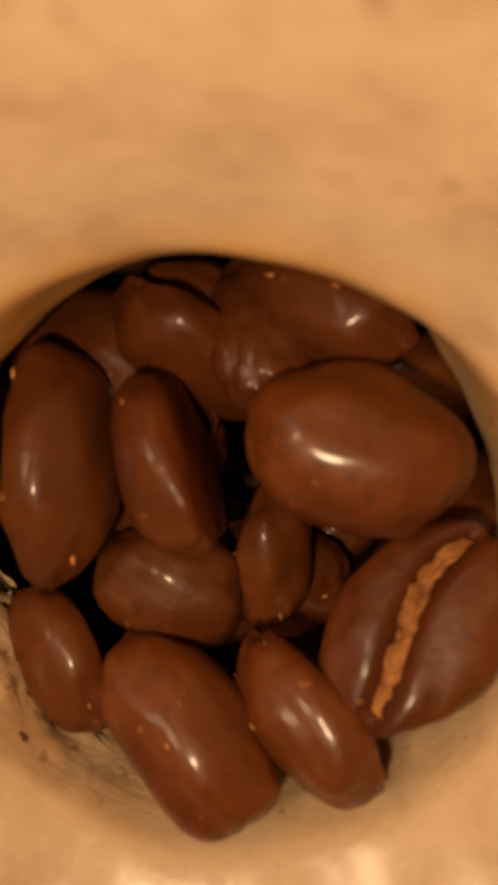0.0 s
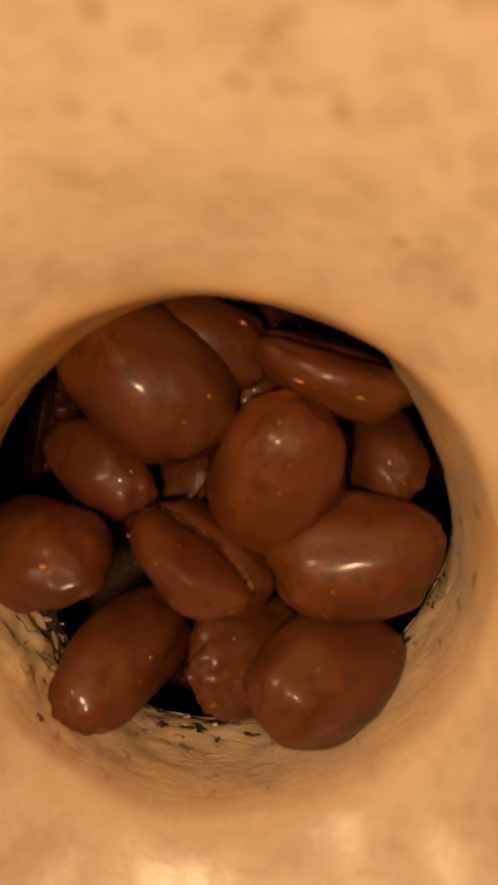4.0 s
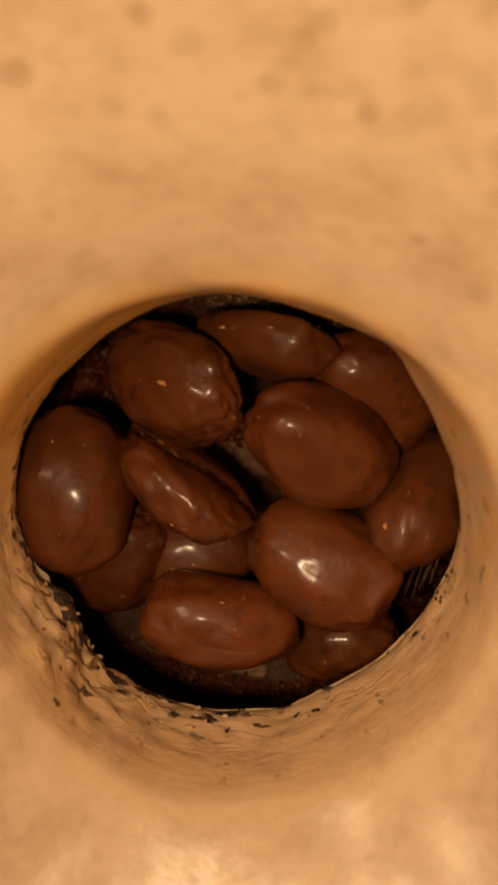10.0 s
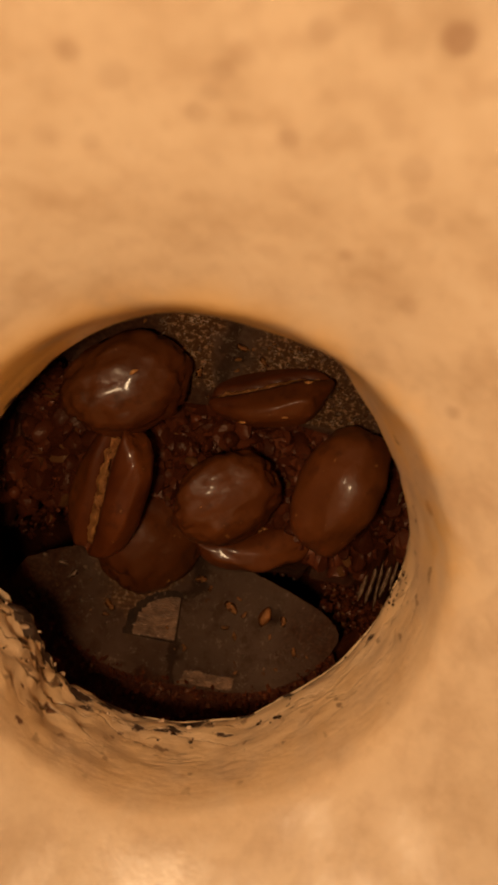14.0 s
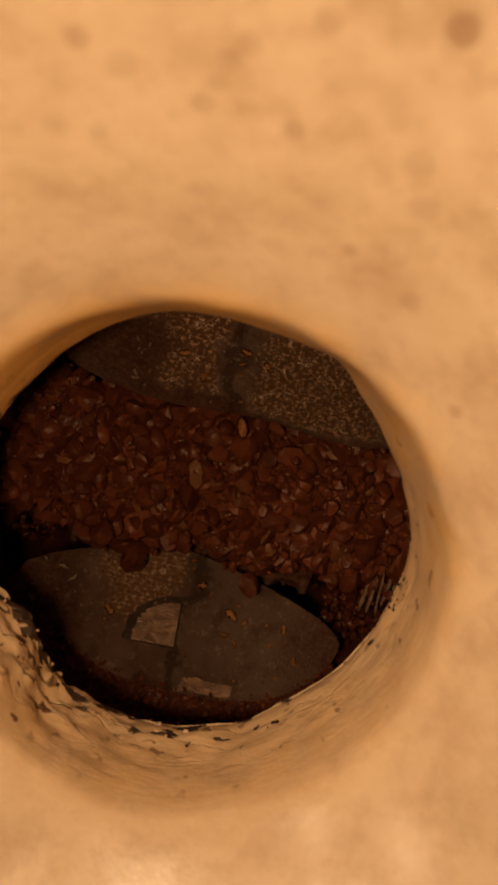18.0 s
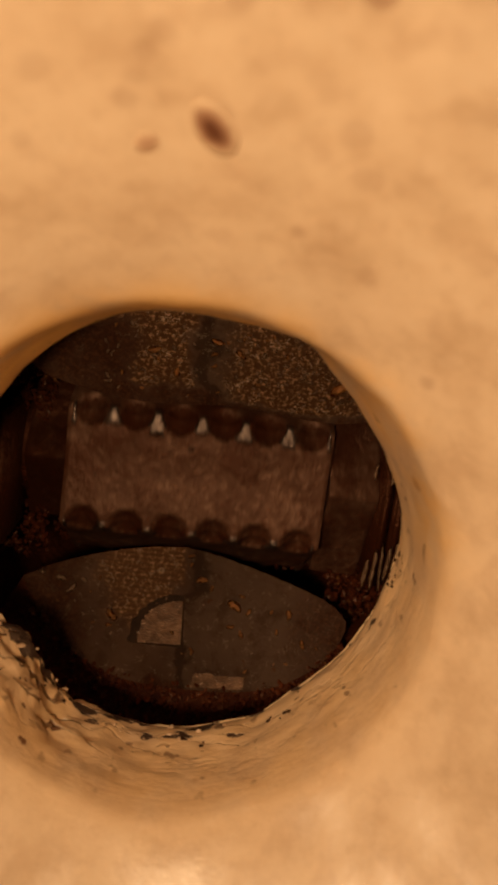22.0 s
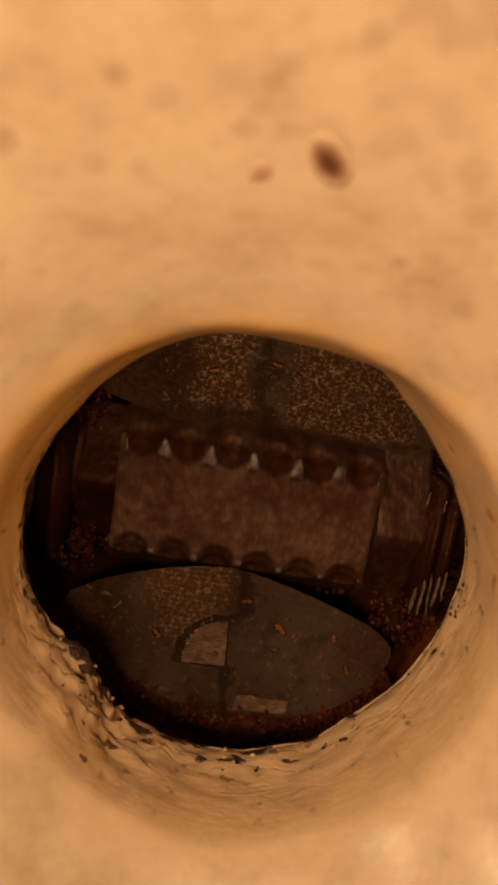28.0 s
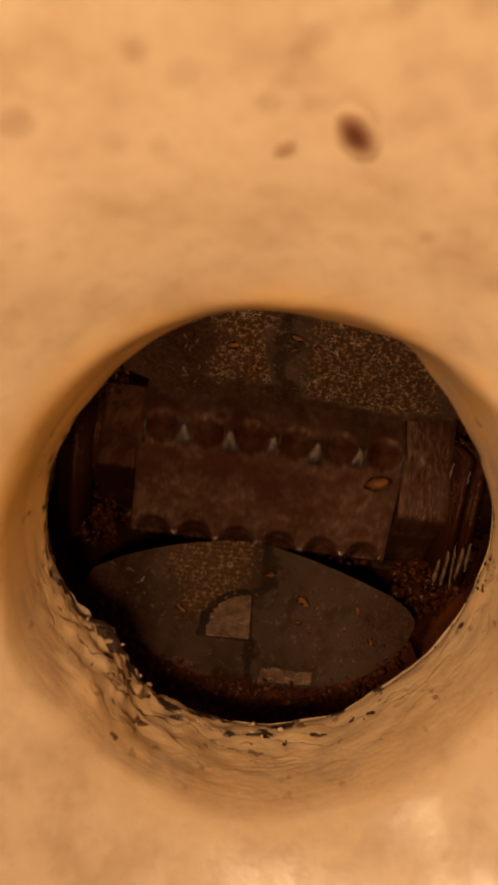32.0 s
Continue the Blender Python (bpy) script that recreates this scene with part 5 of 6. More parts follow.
    walk(bean("coffee_bean", 8.72, 9, 0.7, 0.62), [
        (0.00, pose(0.00437, -0.00840, 0.00467, -146.8, -31.6, -38.8)),
        (0.50, pose(-0.00059, -0.00875, 0.00345, -170.9, -12.7, -68.6)),
        (1.00, pose(-0.00534, -0.00879, 0.00115, -20.0, -171.7, 78.2)),
        (2.00, pose(-0.00597, -0.00792, -0.00049, 2.6, -107.6, 45.2)),
        (2.60, pose(-0.00522, -0.00699, -0.00472, 103.7, -100.7, -28.6)),
        (3.20, pose(-0.00841, -0.01312, -0.02400, -28.4, -48.2, 125.0)),
        (3.70, pose(-0.00841, -0.01312, -0.04200, -28.4, -48.2, 125.0)),
        (3.90, pose(-0.00120, -0.01218, -0.05030, 4.0, -30.3, 51.4)),
        (4.10, pose(0.00600, -0.01125, -0.05860, -0.0, -0.0, -0.0)),
        (32.00, pose(0.00600, -0.01125, -0.05860, 0.0, -0.0, 0.0)),
    ])
    walk(bean("coffee_bean", 8.00, 10, 0.6, 0.6), [
        (0.00, pose(0.00215, -0.00427, -0.00215, -118.7, 8.5, 88.4)),
        (1.00, pose(0.00338, -0.00815, -0.00253, -1.5, 147.5, -92.6)),
        (2.00, pose(0.00294, -0.01032, -0.00140, -11.0, 144.7, -109.6)),
        (2.60, pose(0.00280, -0.00914, -0.00563, -165.4, 18.3, 63.5)),
        (3.20, pose(0.00080, -0.01482, -0.02400, -145.4, -1.3, 35.8)),
        (3.70, pose(0.00080, -0.01482, -0.04200, -145.4, -1.3, 35.8)),
        (3.90, pose(0.00640, -0.01304, -0.05030, -72.5, -13.8, 17.4)),
        (4.10, pose(0.01200, -0.01125, -0.05860, 0.0, 0.0, 0.0)),
        (32.00, pose(0.01200, -0.01125, -0.05860, 0.0, -0.0, 0.0)),
    ])
    walk(bean("coffee_bean", 10.14, 11, 1.9, 0.74), [
        (0.00, pose(-0.00205, 0.00594, -0.00441, -137.0, 33.0, -54.4)),
        (0.50, pose(-0.00042, 0.00502, -0.00249, -135.5, -11.8, -49.1)),
        (1.00, pose(0.00148, 0.00434, -0.00171, -139.3, -56.6, -41.2)),
        (1.50, pose(0.00164, 0.00393, -0.00170, -125.8, -17.8, -63.0)),
        (2.00, pose(0.00179, 0.00324, -0.00160, -127.2, 21.6, -76.4)),
        (3.00, pose(0.00354, 0.00191, 0.00070, 7.6, 163.5, 77.1)),
        (3.50, pose(0.00294, 0.00171, -0.00041, 4.9, 162.1, 81.0)),
        (5.50, pose(0.00290, 0.00260, 0.00200, -174.7, -18.3, -101.6)),
        (6.00, pose(0.00151, 0.00137, -0.00100, 176.3, -42.2, -139.9)),
        (6.25, pose(0.00168, 0.00126, -0.00100, 89.0, -44.8, -105.2)),
        (6.50, pose(0.00184, 0.00115, -0.00100, 21.0, -20.8, -96.0)),
        (7.00, pose(0.00359, 0.00051, -0.00100, 60.5, -21.7, -89.0)),
        (7.50, pose(0.00275, -0.00251, -0.00150, -6.8, -28.1, -82.1)),
        (8.00, pose(0.00190, -0.00552, -0.00200, -75.4, -24.8, -72.8)),
        (8.25, pose(0.00507, -0.00489, -0.00300, -138.2, -16.5, -85.5)),
        (8.50, pose(0.00824, -0.00426, -0.00400, 159.1, -23.3, -99.0)),
        (9.00, pose(0.00451, -0.00300, -0.00300, 79.4, -23.3, -95.6)),
        (9.50, pose(0.00506, -0.00418, -0.00350, 118.1, -5.4, -60.0)),
        (10.00, pose(0.00561, -0.00535, -0.00400, 159.1, -14.6, -21.8)),
        (10.50, pose(0.00445, -0.00560, -0.00550, -130.2, 14.0, -7.9)),
        (11.00, pose(0.00328, -0.00584, -0.00700, -53.2, 8.3, 24.0)),
        (12.00, pose(0.00314, -0.00489, -0.00700, -15.9, -17.7, -45.1)),
        (13.00, pose(0.00246, -0.00613, -0.01200, -94.0, -17.2, -49.9)),
        (13.50, pose(0.00441, -0.00798, -0.01300, -63.2, -0.7, 3.0)),
        (14.10, pose(0.00397, -0.00718, -0.01800, -35.5, 14.7, -6.3)),
        (14.70, pose(0.00242, -0.01512, -0.02400, -8.7, 47.6, -0.4)),
        (15.20, pose(0.00242, -0.01512, -0.04200, -8.7, 47.6, -0.4)),
        (15.60, pose(-0.01200, -0.00575, -0.05860, 0.0, 0.0, 0.0)),
        (32.00, pose(-0.01200, -0.00575, -0.05860, 0.0, -0.0, 0.0)),
    ])
    walk(bean("coffee_bean", 10.47, 12, 0.6, 0.75), [
        (0.00, pose(-0.00733, 0.00475, -0.00552, 157.5, -26.0, -7.4)),
        (0.50, pose(-0.00624, 0.00515, -0.00261, 158.9, -34.6, -47.8)),
        (1.00, pose(-0.00482, 0.00579, -0.00085, -12.4, -139.7, 87.5)),
        (2.00, pose(-0.00493, 0.00485, -0.00164, 163.7, -14.6, -76.1)),
        (3.00, pose(-0.00422, 0.00517, -0.00031, 160.8, -3.8, -42.6)),
        (3.50, pose(-0.00424, 0.00628, -0.00146, 163.3, -4.1, -47.2)),
        (5.50, pose(-0.00328, 0.00700, 0.00000, 168.0, 7.6, 2.3)),
        (6.00, pose(-0.00250, 0.00663, 0.00000, 167.1, 9.0, 7.8)),
        (6.50, pose(-0.00484, 0.00663, -0.00100, 172.5, 15.5, 27.1)),
        (7.00, pose(-0.00732, 0.00625, -0.00100, 176.9, 19.5, 36.8)),
        (8.00, pose(-0.00803, 0.00238, -0.00200, -172.1, -6.1, 65.9)),
        (8.50, pose(-0.00959, 0.00118, -0.00300, -169.0, 21.8, 76.3)),
        (9.00, pose(-0.00947, 0.00034, -0.00300, -166.2, 20.3, 87.9)),
        (10.00, pose(-0.01031, -0.00167, -0.00400, -166.6, 21.0, 89.4)),
        (10.50, pose(-0.00954, -0.00230, -0.00500, 140.5, -1.9, 112.4)),
        (11.00, pose(-0.00877, -0.00293, -0.00600, 84.2, 3.7, 143.9)),
        (11.50, pose(-0.00921, -0.00262, -0.00750, 142.0, -0.3, 122.6)),
        (12.00, pose(-0.00965, -0.00231, -0.00900, -161.7, 15.5, 107.6)),
        (12.60, pose(-0.00868, -0.00208, -0.01400, -135.2, 3.9, 93.7)),
        (13.20, pose(-0.00694, 0.00796, -0.02400, -113.3, 2.0, 60.5)),
        (13.70, pose(-0.00694, 0.00796, -0.04200, -113.3, 2.0, 60.5)),
        (13.90, pose(-0.00647, 0.00110, -0.05030, -57.0, -15.6, 30.8)),
        (14.10, pose(-0.00600, -0.00575, -0.05860, -0.0, 0.0, 0.0)),
        (32.00, pose(-0.00600, -0.00575, -0.05860, 0.0, -0.0, 0.0)),
    ])
    walk(bean("coffee_bean", 8.23, 13, 0.6, 0.65), [
        (0.00, pose(0.00934, 0.00492, -0.00398, 165.7, 18.3, -21.7)),
        (1.00, pose(0.00883, 0.00349, -0.00254, -133.6, -12.6, -14.4)),
        (2.00, pose(0.00789, 0.00484, -0.00352, -128.4, -15.1, -33.9)),
        (3.00, pose(0.01001, 0.00279, -0.00214, -3.8, -131.7, 127.3)),
        (3.50, pose(0.01007, 0.00242, -0.00236, -3.7, -132.3, 127.5)),
        (4.10, pose(0.00896, 0.00235, -0.00600, -139.1, -61.6, -71.7)),
        (4.70, pose(0.01076, 0.00468, -0.02400, -66.4, -49.9, -129.3)),
        (5.20, pose(0.01076, 0.00468, -0.04200, -66.4, -49.9, -129.3)),
        (5.33, pose(0.00717, 0.00121, -0.04753, -59.3, -17.2, -88.3)),
        (5.47, pose(0.00359, -0.00227, -0.05307, -33.0, 3.6, -46.3)),
        (5.60, pose(0.00000, -0.00575, -0.05860, -0.0, -0.0, 0.0)),
        (32.00, pose(0.00000, -0.00575, -0.05860, 0.0, -0.0, 0.0)),
    ])
    walk(bean("coffee_bean", 8.99, 14, 4, 0.8), [
        (0.00, pose(0.00118, -0.00766, -0.00502, 161.5, 44.8, -10.8)),
        (1.80, pose(0.00112, -0.00892, -0.00700, 161.5, 44.8, -10.8)),
        (3.00, pose(0.00191, -0.01094, -0.00008, 160.5, 44.5, -11.2)),
        (5.50, pose(0.00164, -0.00572, -0.00100, 156.4, 60.2, 45.9)),
        (6.00, pose(0.00049, -0.00730, -0.00200, 160.4, -14.2, 53.1)),
        (7.00, pose(0.00284, -0.00752, -0.00400, 145.8, 51.8, 19.5)),
        (7.50, pose(0.00394, -0.00605, -0.00450, 107.4, 40.0, -47.3)),
        (8.00, pose(0.00505, -0.00457, -0.00500, 100.5, 11.8, -89.0)),
        (8.50, pose(0.00420, -0.00862, -0.00500, 126.8, 16.3, -41.5)),
        (9.00, pose(0.00335, -0.01267, -0.00500, 147.9, 0.9, 2.6)),
        (10.00, pose(-0.00815, -0.00797, -0.00800, 177.4, -1.0, 62.9)),
        (11.00, pose(0.00211, -0.00386, -0.00900, -174.8, 48.6, 55.9)),
        (12.00, pose(0.00204, 0.00257, -0.01000, -164.4, 3.7, 11.9)),
        (13.00, pose(0.00209, 0.00157, -0.01100, -162.3, 8.4, 32.1)),
        (13.50, pose(0.00199, -0.00141, -0.01200, -164.5, 9.8, 31.3)),
        (15.50, pose(0.00016, -0.00625, -0.01400, -165.9, 13.8, 33.2)),
        (16.00, pose(-0.00242, -0.00807, -0.01400, -157.4, 21.3, 59.7)),
        (16.25, pose(0.00133, -0.00606, -0.01450, -101.8, 11.1, 52.3)),
        (16.50, pose(0.00508, -0.00405, -0.01500, -46.6, 11.2, 39.6)),
        (17.00, pose(0.00066, -0.00203, -0.01400, -38.8, 17.8, 88.1)),
        (17.50, pose(-0.00468, 0.00205, -0.01500, -14.4, 13.3, 83.0)),
        (17.90, pose(-0.00287, 0.00619, -0.02100, 17.0, 30.2, 89.5)),
        (18.30, pose(-0.00260, 0.00767, -0.03000, 64.0, 41.3, 128.5)),
        (18.70, pose(-0.00269, 0.00717, -0.04200, 64.0, 41.3, 128.5)),
        (18.90, pose(0.00165, 0.00071, -0.05030, 13.6, 36.8, 50.0)),
        (19.10, pose(0.00600, -0.00575, -0.05860, 0.0, 0.0, 0.0)),
        (32.00, pose(0.00600, -0.00575, -0.05860, 0.0, -0.0, 0.0)),
    ])
    walk(bean("coffee_bean", 8.00, 15, 0.6, 0.7), [
        (0.00, pose(0.01244, -0.00163, -0.00374, 144.6, 62.4, 58.0)),
        (0.50, pose(0.01214, -0.00276, -0.00210, -16.0, 155.2, -97.3)),
        (1.00, pose(0.01213, -0.00360, -0.00150, -14.4, -164.6, -86.9)),
        (2.00, pose(0.00590, 0.00148, -0.00537, 21.6, -151.3, -27.9)),
        (2.60, pose(0.00521, 0.00246, -0.00583, 60.1, -141.5, -46.2)),
        (3.20, pose(0.00772, 0.00525, -0.02400, -76.6, -25.2, 97.7)),
        (3.70, pose(0.00772, 0.00525, -0.04200, -76.6, -25.2, 97.7)),
        (3.90, pose(0.00986, -0.00025, -0.05030, -30.4, -29.1, 41.8)),
        (4.10, pose(0.01200, -0.00575, -0.05860, -0.0, 0.0, 0.0)),
        (32.00, pose(0.01200, -0.00575, -0.05860, 0.0, -0.0, 0.0)),
    ])
    walk(bean("coffee_bean", 8.02, 16, 0.6, 0.62), [
        (0.00, pose(-0.00111, 0.00736, -0.00503, 178.4, 0.3, -27.6)),
        (1.80, pose(-0.00129, 0.00689, -0.00700, 178.4, 0.3, -27.6)),
        (3.00, pose(-0.00117, 0.00869, -0.00319, 177.8, -0.2, -27.3)),
        (8.00, pose(-0.00419, 0.00812, -0.00400, -175.8, 13.3, 19.1)),
        (8.60, pose(-0.00377, 0.00730, -0.00900, -148.0, -1.2, 8.4)),
        (9.20, pose(-0.00221, 0.00708, -0.02400, -121.4, -9.3, -23.9)),
        (9.70, pose(-0.00221, 0.00708, -0.04200, -121.4, -9.3, -23.9)),
        (9.90, pose(-0.00710, 0.00342, -0.05030, -61.1, 2.4, -14.7)),
        (10.10, pose(-0.01200, -0.00025, -0.05860, 0.0, -0.0, -0.0)),
        (32.00, pose(-0.01200, -0.00025, -0.05860, 0.0, -0.0, 0.0)),
    ])
    walk(bean("coffee_bean", 9.48, 17, 0.6, 0.76), [
        (0.00, pose(0.00194, 0.00725, -0.00360, 27.0, 123.8, -98.5)),
        (4.30, pose(0.00192, 0.00677, -0.00700, -153.0, 56.2, 81.5)),
        (5.50, pose(0.00221, 0.00793, -0.00200, -153.0, 56.2, 81.5)),
        (6.00, pose(-0.01155, 0.00096, -0.00400, -135.6, -15.8, 75.3)),
        (6.50, pose(-0.00609, 0.00394, -0.00350, -155.3, 18.8, 92.8)),
        (7.00, pose(-0.00063, 0.00691, -0.00300, -170.2, 56.9, 101.1)),
        (8.00, pose(-0.00153, 0.00478, -0.00100, 177.7, 16.6, 54.3)),
        (8.25, pose(-0.00183, 0.00411, -0.00100, -106.5, 21.6, 59.3)),
        (8.50, pose(-0.00213, 0.00344, -0.00100, -30.1, 18.3, 65.7)),
        (8.75, pose(-0.00283, 0.00480, -0.00150, -107.2, 23.7, 54.7)),
        (9.00, pose(-0.00352, 0.00617, -0.00200, 177.0, 15.1, 46.6)),
        (10.00, pose(-0.00420, 0.00564, -0.00400, -165.6, -25.8, -19.5)),
        (11.00, pose(-0.00739, 0.00463, -0.00700, -155.5, 15.7, 33.2)),
        (12.00, pose(-0.00630, 0.00481, -0.00900, 173.6, -18.8, -17.6)),
        (13.00, pose(-0.00755, 0.00331, -0.01000, 173.1, -2.5, -47.7)),
        (13.25, pose(-0.00705, 0.00481, -0.01050, 177.0, 7.8, -8.9)),
        (13.50, pose(-0.00655, 0.00630, -0.01100, -173.2, 13.4, 31.6)),
        (15.50, pose(-0.00274, -0.00010, -0.01300, 163.8, -1.4, -24.8)),
        (16.00, pose(-0.00372, 0.00033, -0.01300, 164.3, 0.7, -18.6)),
        (16.50, pose(-0.00136, -0.00244, -0.01400, 163.0, 8.7, 13.9)),
        (16.90, pose(0.00039, 0.00559, -0.02100, -168.2, -8.5, 9.0)),
        (17.30, pose(0.00066, 0.00706, -0.03000, -135.5, -25.9, -20.7)),
        (17.70, pose(0.00057, 0.00657, -0.04200, -135.5, -25.9, -20.7)),
        (17.90, pose(-0.00271, 0.00316, -0.05030, -67.5, -6.1, -19.0)),
        (18.10, pose(-0.00600, -0.00025, -0.05860, 0.0, -0.0, -0.0)),
        (32.00, pose(-0.00600, -0.00025, -0.05860, 0.0, -0.0, 0.0)),
    ])
    walk(bean("coffee_bean", 8.84, 18, 0.6, 0.7), [
        (0.00, pose(0.00255, -0.00734, -0.00455, 147.2, 0.5, 4.5)),
        (4.30, pose(0.00256, -0.00858, -0.00800, 147.2, 0.5, 4.5)),
        (5.50, pose(0.00359, -0.01162, -0.00200, 147.2, 0.5, 4.5)),
        (5.75, pose(0.00410, -0.01225, -0.00300, -143.3, 0.9, 4.7)),
        (6.00, pose(0.00462, -0.01287, -0.00400, -73.8, 0.8, 5.1)),
        (8.00, pose(0.00639, -0.01461, -0.00600, -93.1, -1.5, 1.6)),
        (8.60, pose(0.00575, -0.01315, -0.01100, -65.0, 7.4, -14.0)),
        (9.20, pose(0.00437, -0.01548, -0.02400, -47.4, 37.6, -29.2)),
        (9.70, pose(0.00437, -0.01548, -0.04200, -47.4, 37.6, -29.2)),
        (10.10, pose(0.00000, -0.00025, -0.05860, -0.0, 0.0, -0.0)),
        (32.00, pose(0.00000, -0.00025, -0.05860, 0.0, -0.0, 0.0)),
    ])
    walk(bean("coffee_bean", 9.75, 19, 1.8, 0.95), [
        (0.00, pose(-0.00460, 0.00004, -0.00455, -39.7, -21.4, 22.1)),
        (4.30, pose(-0.00496, -0.00081, -0.00800, -39.7, -21.4, 22.1)),
        (5.50, pose(-0.00496, -0.00081, -0.00300, -39.7, -21.4, 22.1)),
        (6.00, pose(-0.00686, -0.00010, -0.00200, -56.9, 31.5, -20.3)),
        (6.50, pose(-0.00566, -0.00201, -0.00200, -41.1, 23.7, 39.9)),
        (7.00, pose(-0.00320, -0.00087, -0.00100, 4.3, 24.2, 81.3)),
        (8.00, pose(-0.00573, -0.00523, -0.00200, -16.1, 24.0, 29.4)),
        (8.50, pose(-0.00471, -0.00313, -0.00400, -63.3, 24.7, 59.1)),
        (9.00, pose(-0.00207, -0.00163, -0.00200, -55.1, 23.0, 82.3)),
        (9.50, pose(-0.00258, -0.00099, -0.00300, -81.2, 17.0, 19.2)),
        (10.00, pose(-0.00309, -0.00035, -0.00400, -88.8, -7.0, -35.4)),
        (10.50, pose(-0.00333, -0.00023, -0.00450, -57.4, -24.1, -67.7)),
        (11.00, pose(-0.00356, -0.00012, -0.00500, -20.3, -20.1, -105.7)),
        (11.50, pose(-0.00369, -0.00158, -0.00750, 39.5, -17.0, -99.0)),
        (12.00, pose(-0.00381, -0.00305, -0.01000, 99.4, -20.9, -92.8)),
        (13.00, pose(-0.00482, -0.00881, -0.01300, 157.2, -18.3, -151.3)),
        (13.50, pose(-0.00469, -0.00888, -0.01300, 157.4, -18.1, -151.8)),
        (14.10, pose(-0.00422, -0.00799, -0.01800, -172.0, -35.7, -155.6)),
        (14.70, pose(-0.00652, -0.01347, -0.02400, -119.1, -50.3, 162.8)),
        (15.20, pose(-0.00652, -0.01347, -0.04200, -119.1, -50.3, 162.8)),
        (15.40, pose(-0.00026, -0.00686, -0.05030, -13.3, -56.2, 38.2)),
        (15.60, pose(0.00600, -0.00025, -0.05860, -0.0, -0.0, -0.0)),
        (32.00, pose(0.00600, -0.00025, -0.05860, 0.0, -0.0, 0.0)),
    ])
    walk(bean("coffee_bean", 8.67, 20, 0.6, 0.75), [
        (0.00, pose(0.00615, -0.00612, -0.00950, 157.9, 17.9, 50.8)),
        (7.80, pose(0.00615, -0.00612, -0.01100, 157.9, 17.9, 50.8)),
        (9.00, pose(0.00868, -0.00823, -0.00600, 157.9, 17.9, 50.8)),
        (10.00, pose(0.00798, -0.01394, -0.01000, 149.4, 1.7, 15.7)),
        (12.00, pose(-0.00512, -0.01067, -0.01200, -176.7, 27.5, 81.3)),
        (12.60, pose(-0.00461, -0.00960, -0.01700, -151.5, 12.7, 70.5)),
        (13.20, pose(-0.00694, -0.01339, -0.02400, -131.7, 0.7, 39.3)),
        (13.70, pose(-0.00694, -0.01339, -0.04200, -131.7, 0.7, 39.3)),
        (13.90, pose(0.00253, -0.00682, -0.05030, -65.9, -12.5, 19.9)),
        (14.10, pose(0.01200, -0.00025, -0.05860, 0.0, 0.0, 0.0)),
        (32.00, pose(0.01200, -0.00025, -0.05860, 0.0, -0.0, 0.0)),
    ])
    walk(bean("coffee_bean", 8.89, 21, 0.6, 0.75), [
        (0.00, pose(-0.00114, -0.00892, -0.01050, 151.4, 5.0, 0.4)),
        (7.80, pose(-0.00114, -0.00892, -0.01200, 151.4, 5.0, 0.4)),
        (9.00, pose(-0.00133, -0.01018, -0.00700, 151.4, 5.0, 0.4)),
        (10.00, pose(-0.00315, -0.00714, -0.00900, 156.0, 6.0, 2.1)),
        (11.00, pose(0.00531, -0.01164, -0.01100, 151.8, 1.3, 10.9)),
        (12.00, pose(0.00220, -0.01361, -0.01100, 150.4, -3.6, -7.0)),
        (12.60, pose(0.00198, -0.01225, -0.01600, 179.6, -21.5, -8.1)),
        (13.20, pose(0.00025, -0.01472, -0.02400, -140.1, -43.1, -38.4)),
        (13.70, pose(0.00025, -0.01472, -0.04200, -140.1, -43.1, -38.4)),
        (13.90, pose(-0.00587, -0.00474, -0.05030, -69.7, -8.4, -34.1)),
        (14.10, pose(-0.01200, 0.00525, -0.05860, 0.0, -0.0, -0.0)),
        (32.00, pose(-0.01200, 0.00525, -0.05860, 0.0, -0.0, 0.0)),
    ])
    # the roller turns about once in 0.6 s; angle of one of its edges from the upright at some seconds, and the turn between
    edges = ((0, 0), (16, 0), (17, 10), (18, 0), (19, 30), (20, -13), (21, 7), (22, -34), (23, -13), (24, 21), (25, -11), (28, -27), (29, -24), (30, -6), (31, -31), (32, -22))
    rows, before = [], None
    for t, edge in edges:
        if before is None:
            rows.append((0, edge))
        else:
            t0, a0 = before
            want = a0 + 590 * (t - t0)
            a1 = edge + 60 * round((want - edge) / 60)
            steps = round((t - t0) * 10)
            rows += [(t0 + 0.1 * k, a0 + (a1 - a0) * k / steps) for k in range(1, steps + 1)]
            edge = a1
        before = (t, edge)
    walk(roller, [(t, ROLLER_AT @ pose(0, 0, 0, a, 0, 0)) for t, a in rows])
    # crushed coffee lies against the roller and drains away
    rng = random.Random(21)
    for k in range(40):
        heap = crumb_heap(100 + k, (2.0, 1.05, 0.45), 210, 1.65)
        x = -15.5 + 31 * (k + 0.5) / 40
        y = (-2.3, -0.6, 1.2, 3.0, 4.8)[k * 3 % 5] + rng.uniform(-0.4, 0.4)
        top = -26.2 + math.sqrt(9.7 ** 2 - y * y)
        late = 19.45 + (11 - x) * 0.015 + rng.uniform(-0.15, 0.15) if abs(x) < 10.5 else 20.6 + rng.uniform(0, 1.0)
        early = 12.0 + rng.uniform(-2, 1.0)
        spin = rng.uniform(-40, 40)
        down = 8.5 if y > -3 else -9.5
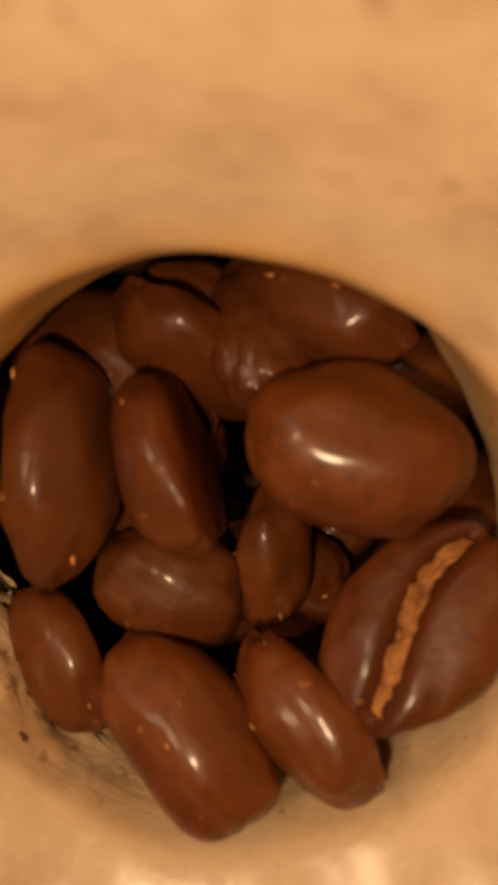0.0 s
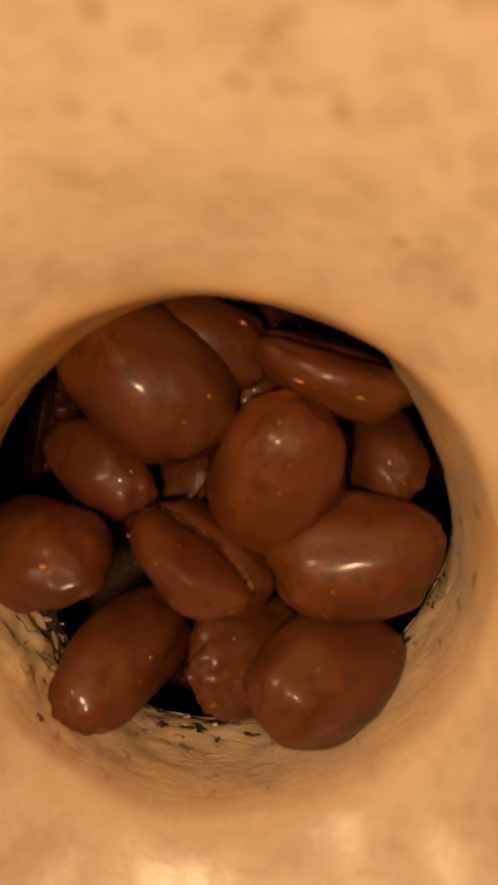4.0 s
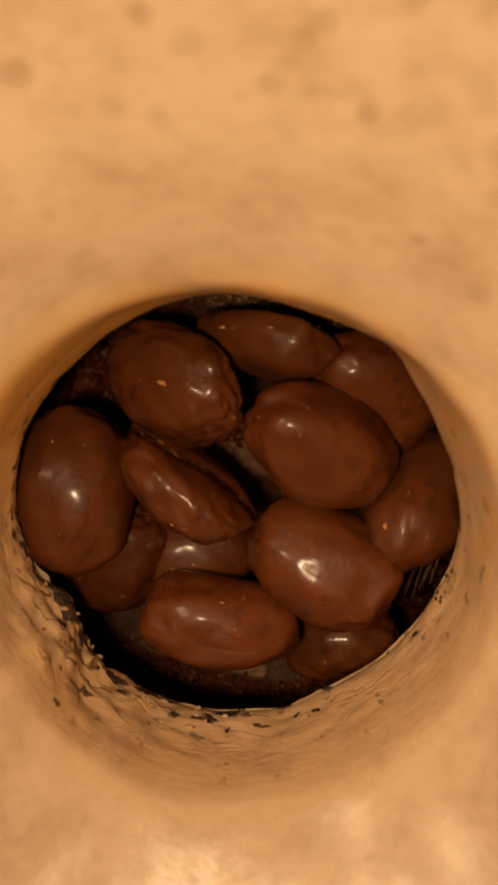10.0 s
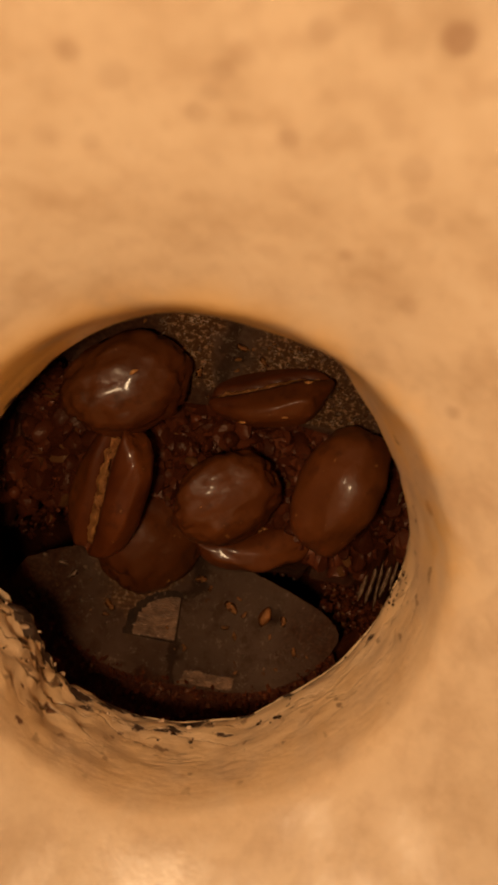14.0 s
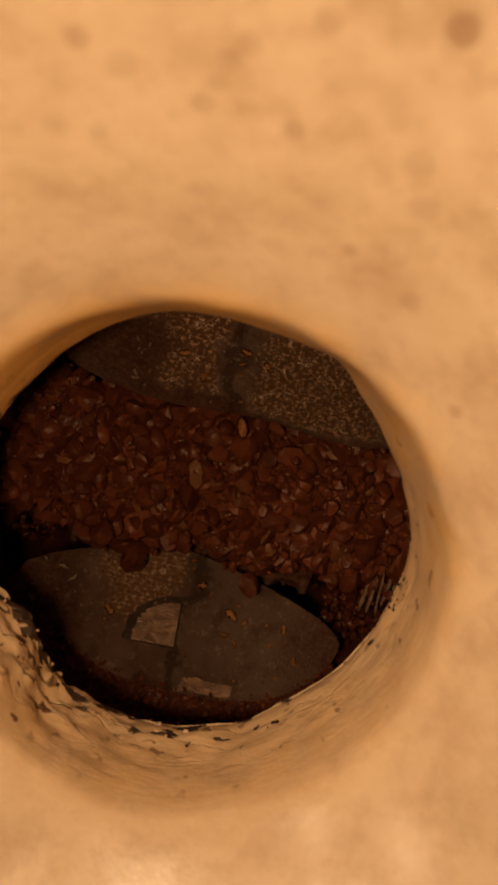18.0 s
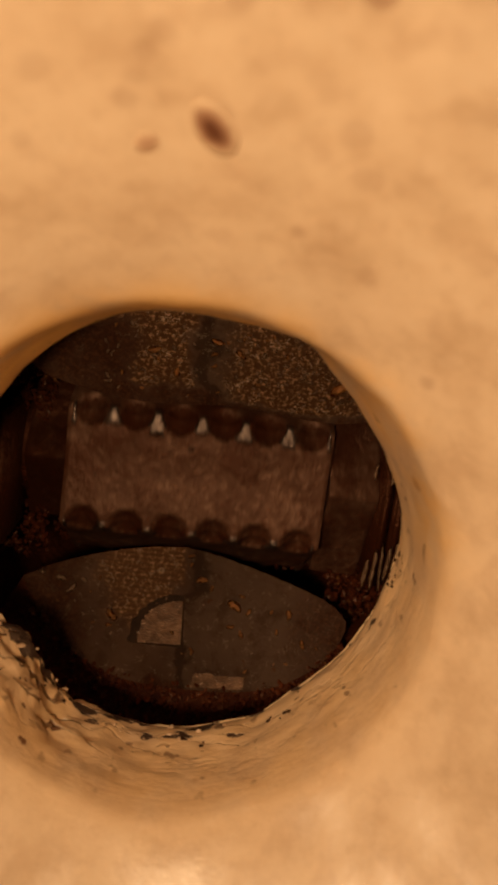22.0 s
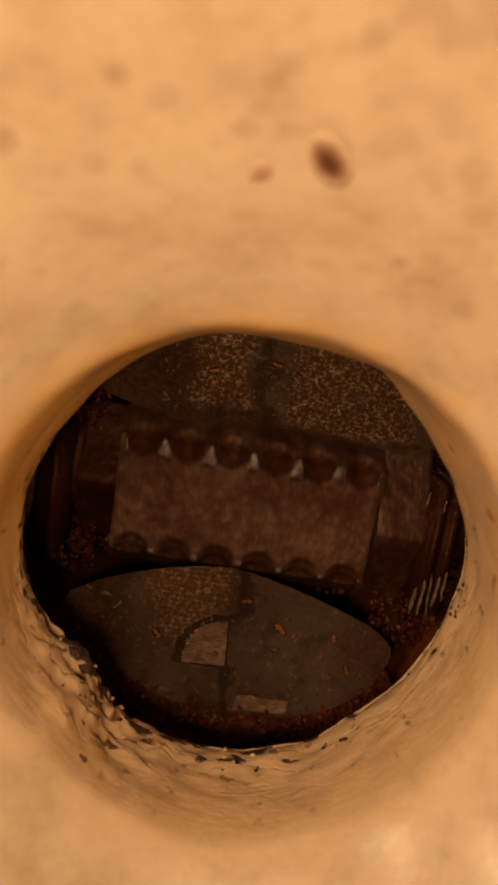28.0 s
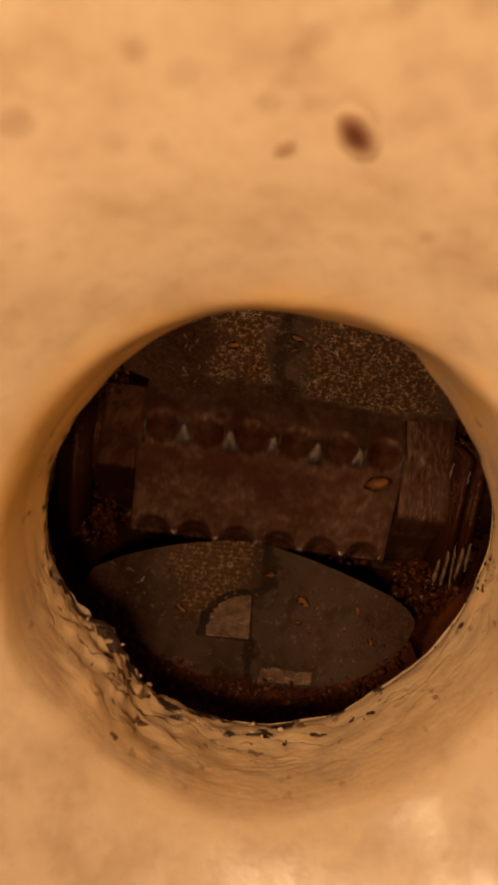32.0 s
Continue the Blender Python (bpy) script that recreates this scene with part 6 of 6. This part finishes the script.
        walk(heap, [(t, WORKS @ pose(x * M, py * M, z * M, 0, 0, a)) for t, py, z, a in (
            (0, y, -19.5, 0), (early, y, -19.5, 10), (14.5, y, top - 0.5, spin * 0.5), (17.0, y + 0.6, top, spin), (late - 1.0, y - 0.4, top - 0.3, spin + 25),
            (late, y * 0.5 + down * 0.5, top - 2.5, spin + 50), (late + 0.35, down * 1.25, -29, spin + 60), (late + 0.9, down * 1.1, -50, spin + 70), (32, down * 1.1, -57, spin + 70))])
    # a dark fragment leaps out and sticks to the hopper
    speck = smear("coffee_fragment", 2.4, 0.64, SMEAR, "dark sliver of crushed coffee stuck to the enamel", 61)
    grain = smear("coffee_fragment", 1.0, 0.9, STAIN, "small brown coffee crumb stuck to the enamel", 62)
    for ob, x, y, z, tilt, side, turn in ((speck, 3.570, 18.524, 13.515, 48, -19.4, 131), (grain, 1.21, 18.295, 12.843, 46, 1.8, 20)):
        held = pose(x * M, y * M, z * M, tilt, 0, side) @ pose(0, 0, 0, 0, 0, turn)
        walk(ob, [(0, pose(-0.004, -0.002, -0.030)), (19.55, pose(-0.003, 0.000, -0.024)), (19.70, pose(0.000, 0.006, 0.004, 40, 20, 60)), (19.85, held), (32, held)])
    # chaff thrown up by the last beans
    for seed, size, x, y, z in FLUNG:
        bit = flake(seed, size, 0.30)
        low = pose(x * 0.5 * M, 0.002, -0.034, 20, 10, 0)
        walk(bit, [(0, low), (19.2, low), (19.5, pose(x * M, y * M, z * M, 50, 30, 70)), (19.8, pose(x * 1.1 * M, y * M, -9 * M, 110, 50, 120)), (20.1, low), (32, low)])
    # loose tan flakes that come to rest on the works and are swept off again
    for seed, size, x, y, z, tilt, turn, t0, t1 in ((71, 1.7, 5.4, -14.6, -15.9, -24, 70, 12.4, 17.7), (72, 1.5, 11.3, 4.1, -13.9, 20, 30, 20.7, 22.4), (73, 2.2, 8.7, -4.2, -17.0, 0, 10, 31.7, 32.0),
                                                    (74, 2.6, -5.8, -3.7, -15.6, 0, 50, 18.4, 19.4), (75, 1.6, 3.4, -4.4, -15.7, 0, 80, 18.3, 19.3), (76, 1.7, 2.6, 2.0, -15.4, 0, 100, 17.2, 18.3)):
        bit = flake(seed, size, 0.24)
        rest = pose(x * M, y * M, z * M, tilt, 0, 0) @ pose(0, 0, 0, 0, 0, turn)
        below = pose(x * M, (-16 if y < -4 else 8) * M, -0.034, 30, 20, turn)
        rows = [(0, below), (t0 - 0.5, below), (t0, rest), (t1, rest)]
        if t1 < 32:
            rows += [(t1 + 0.5, below), (32, below)]
        walk(bit, rows)


motions()
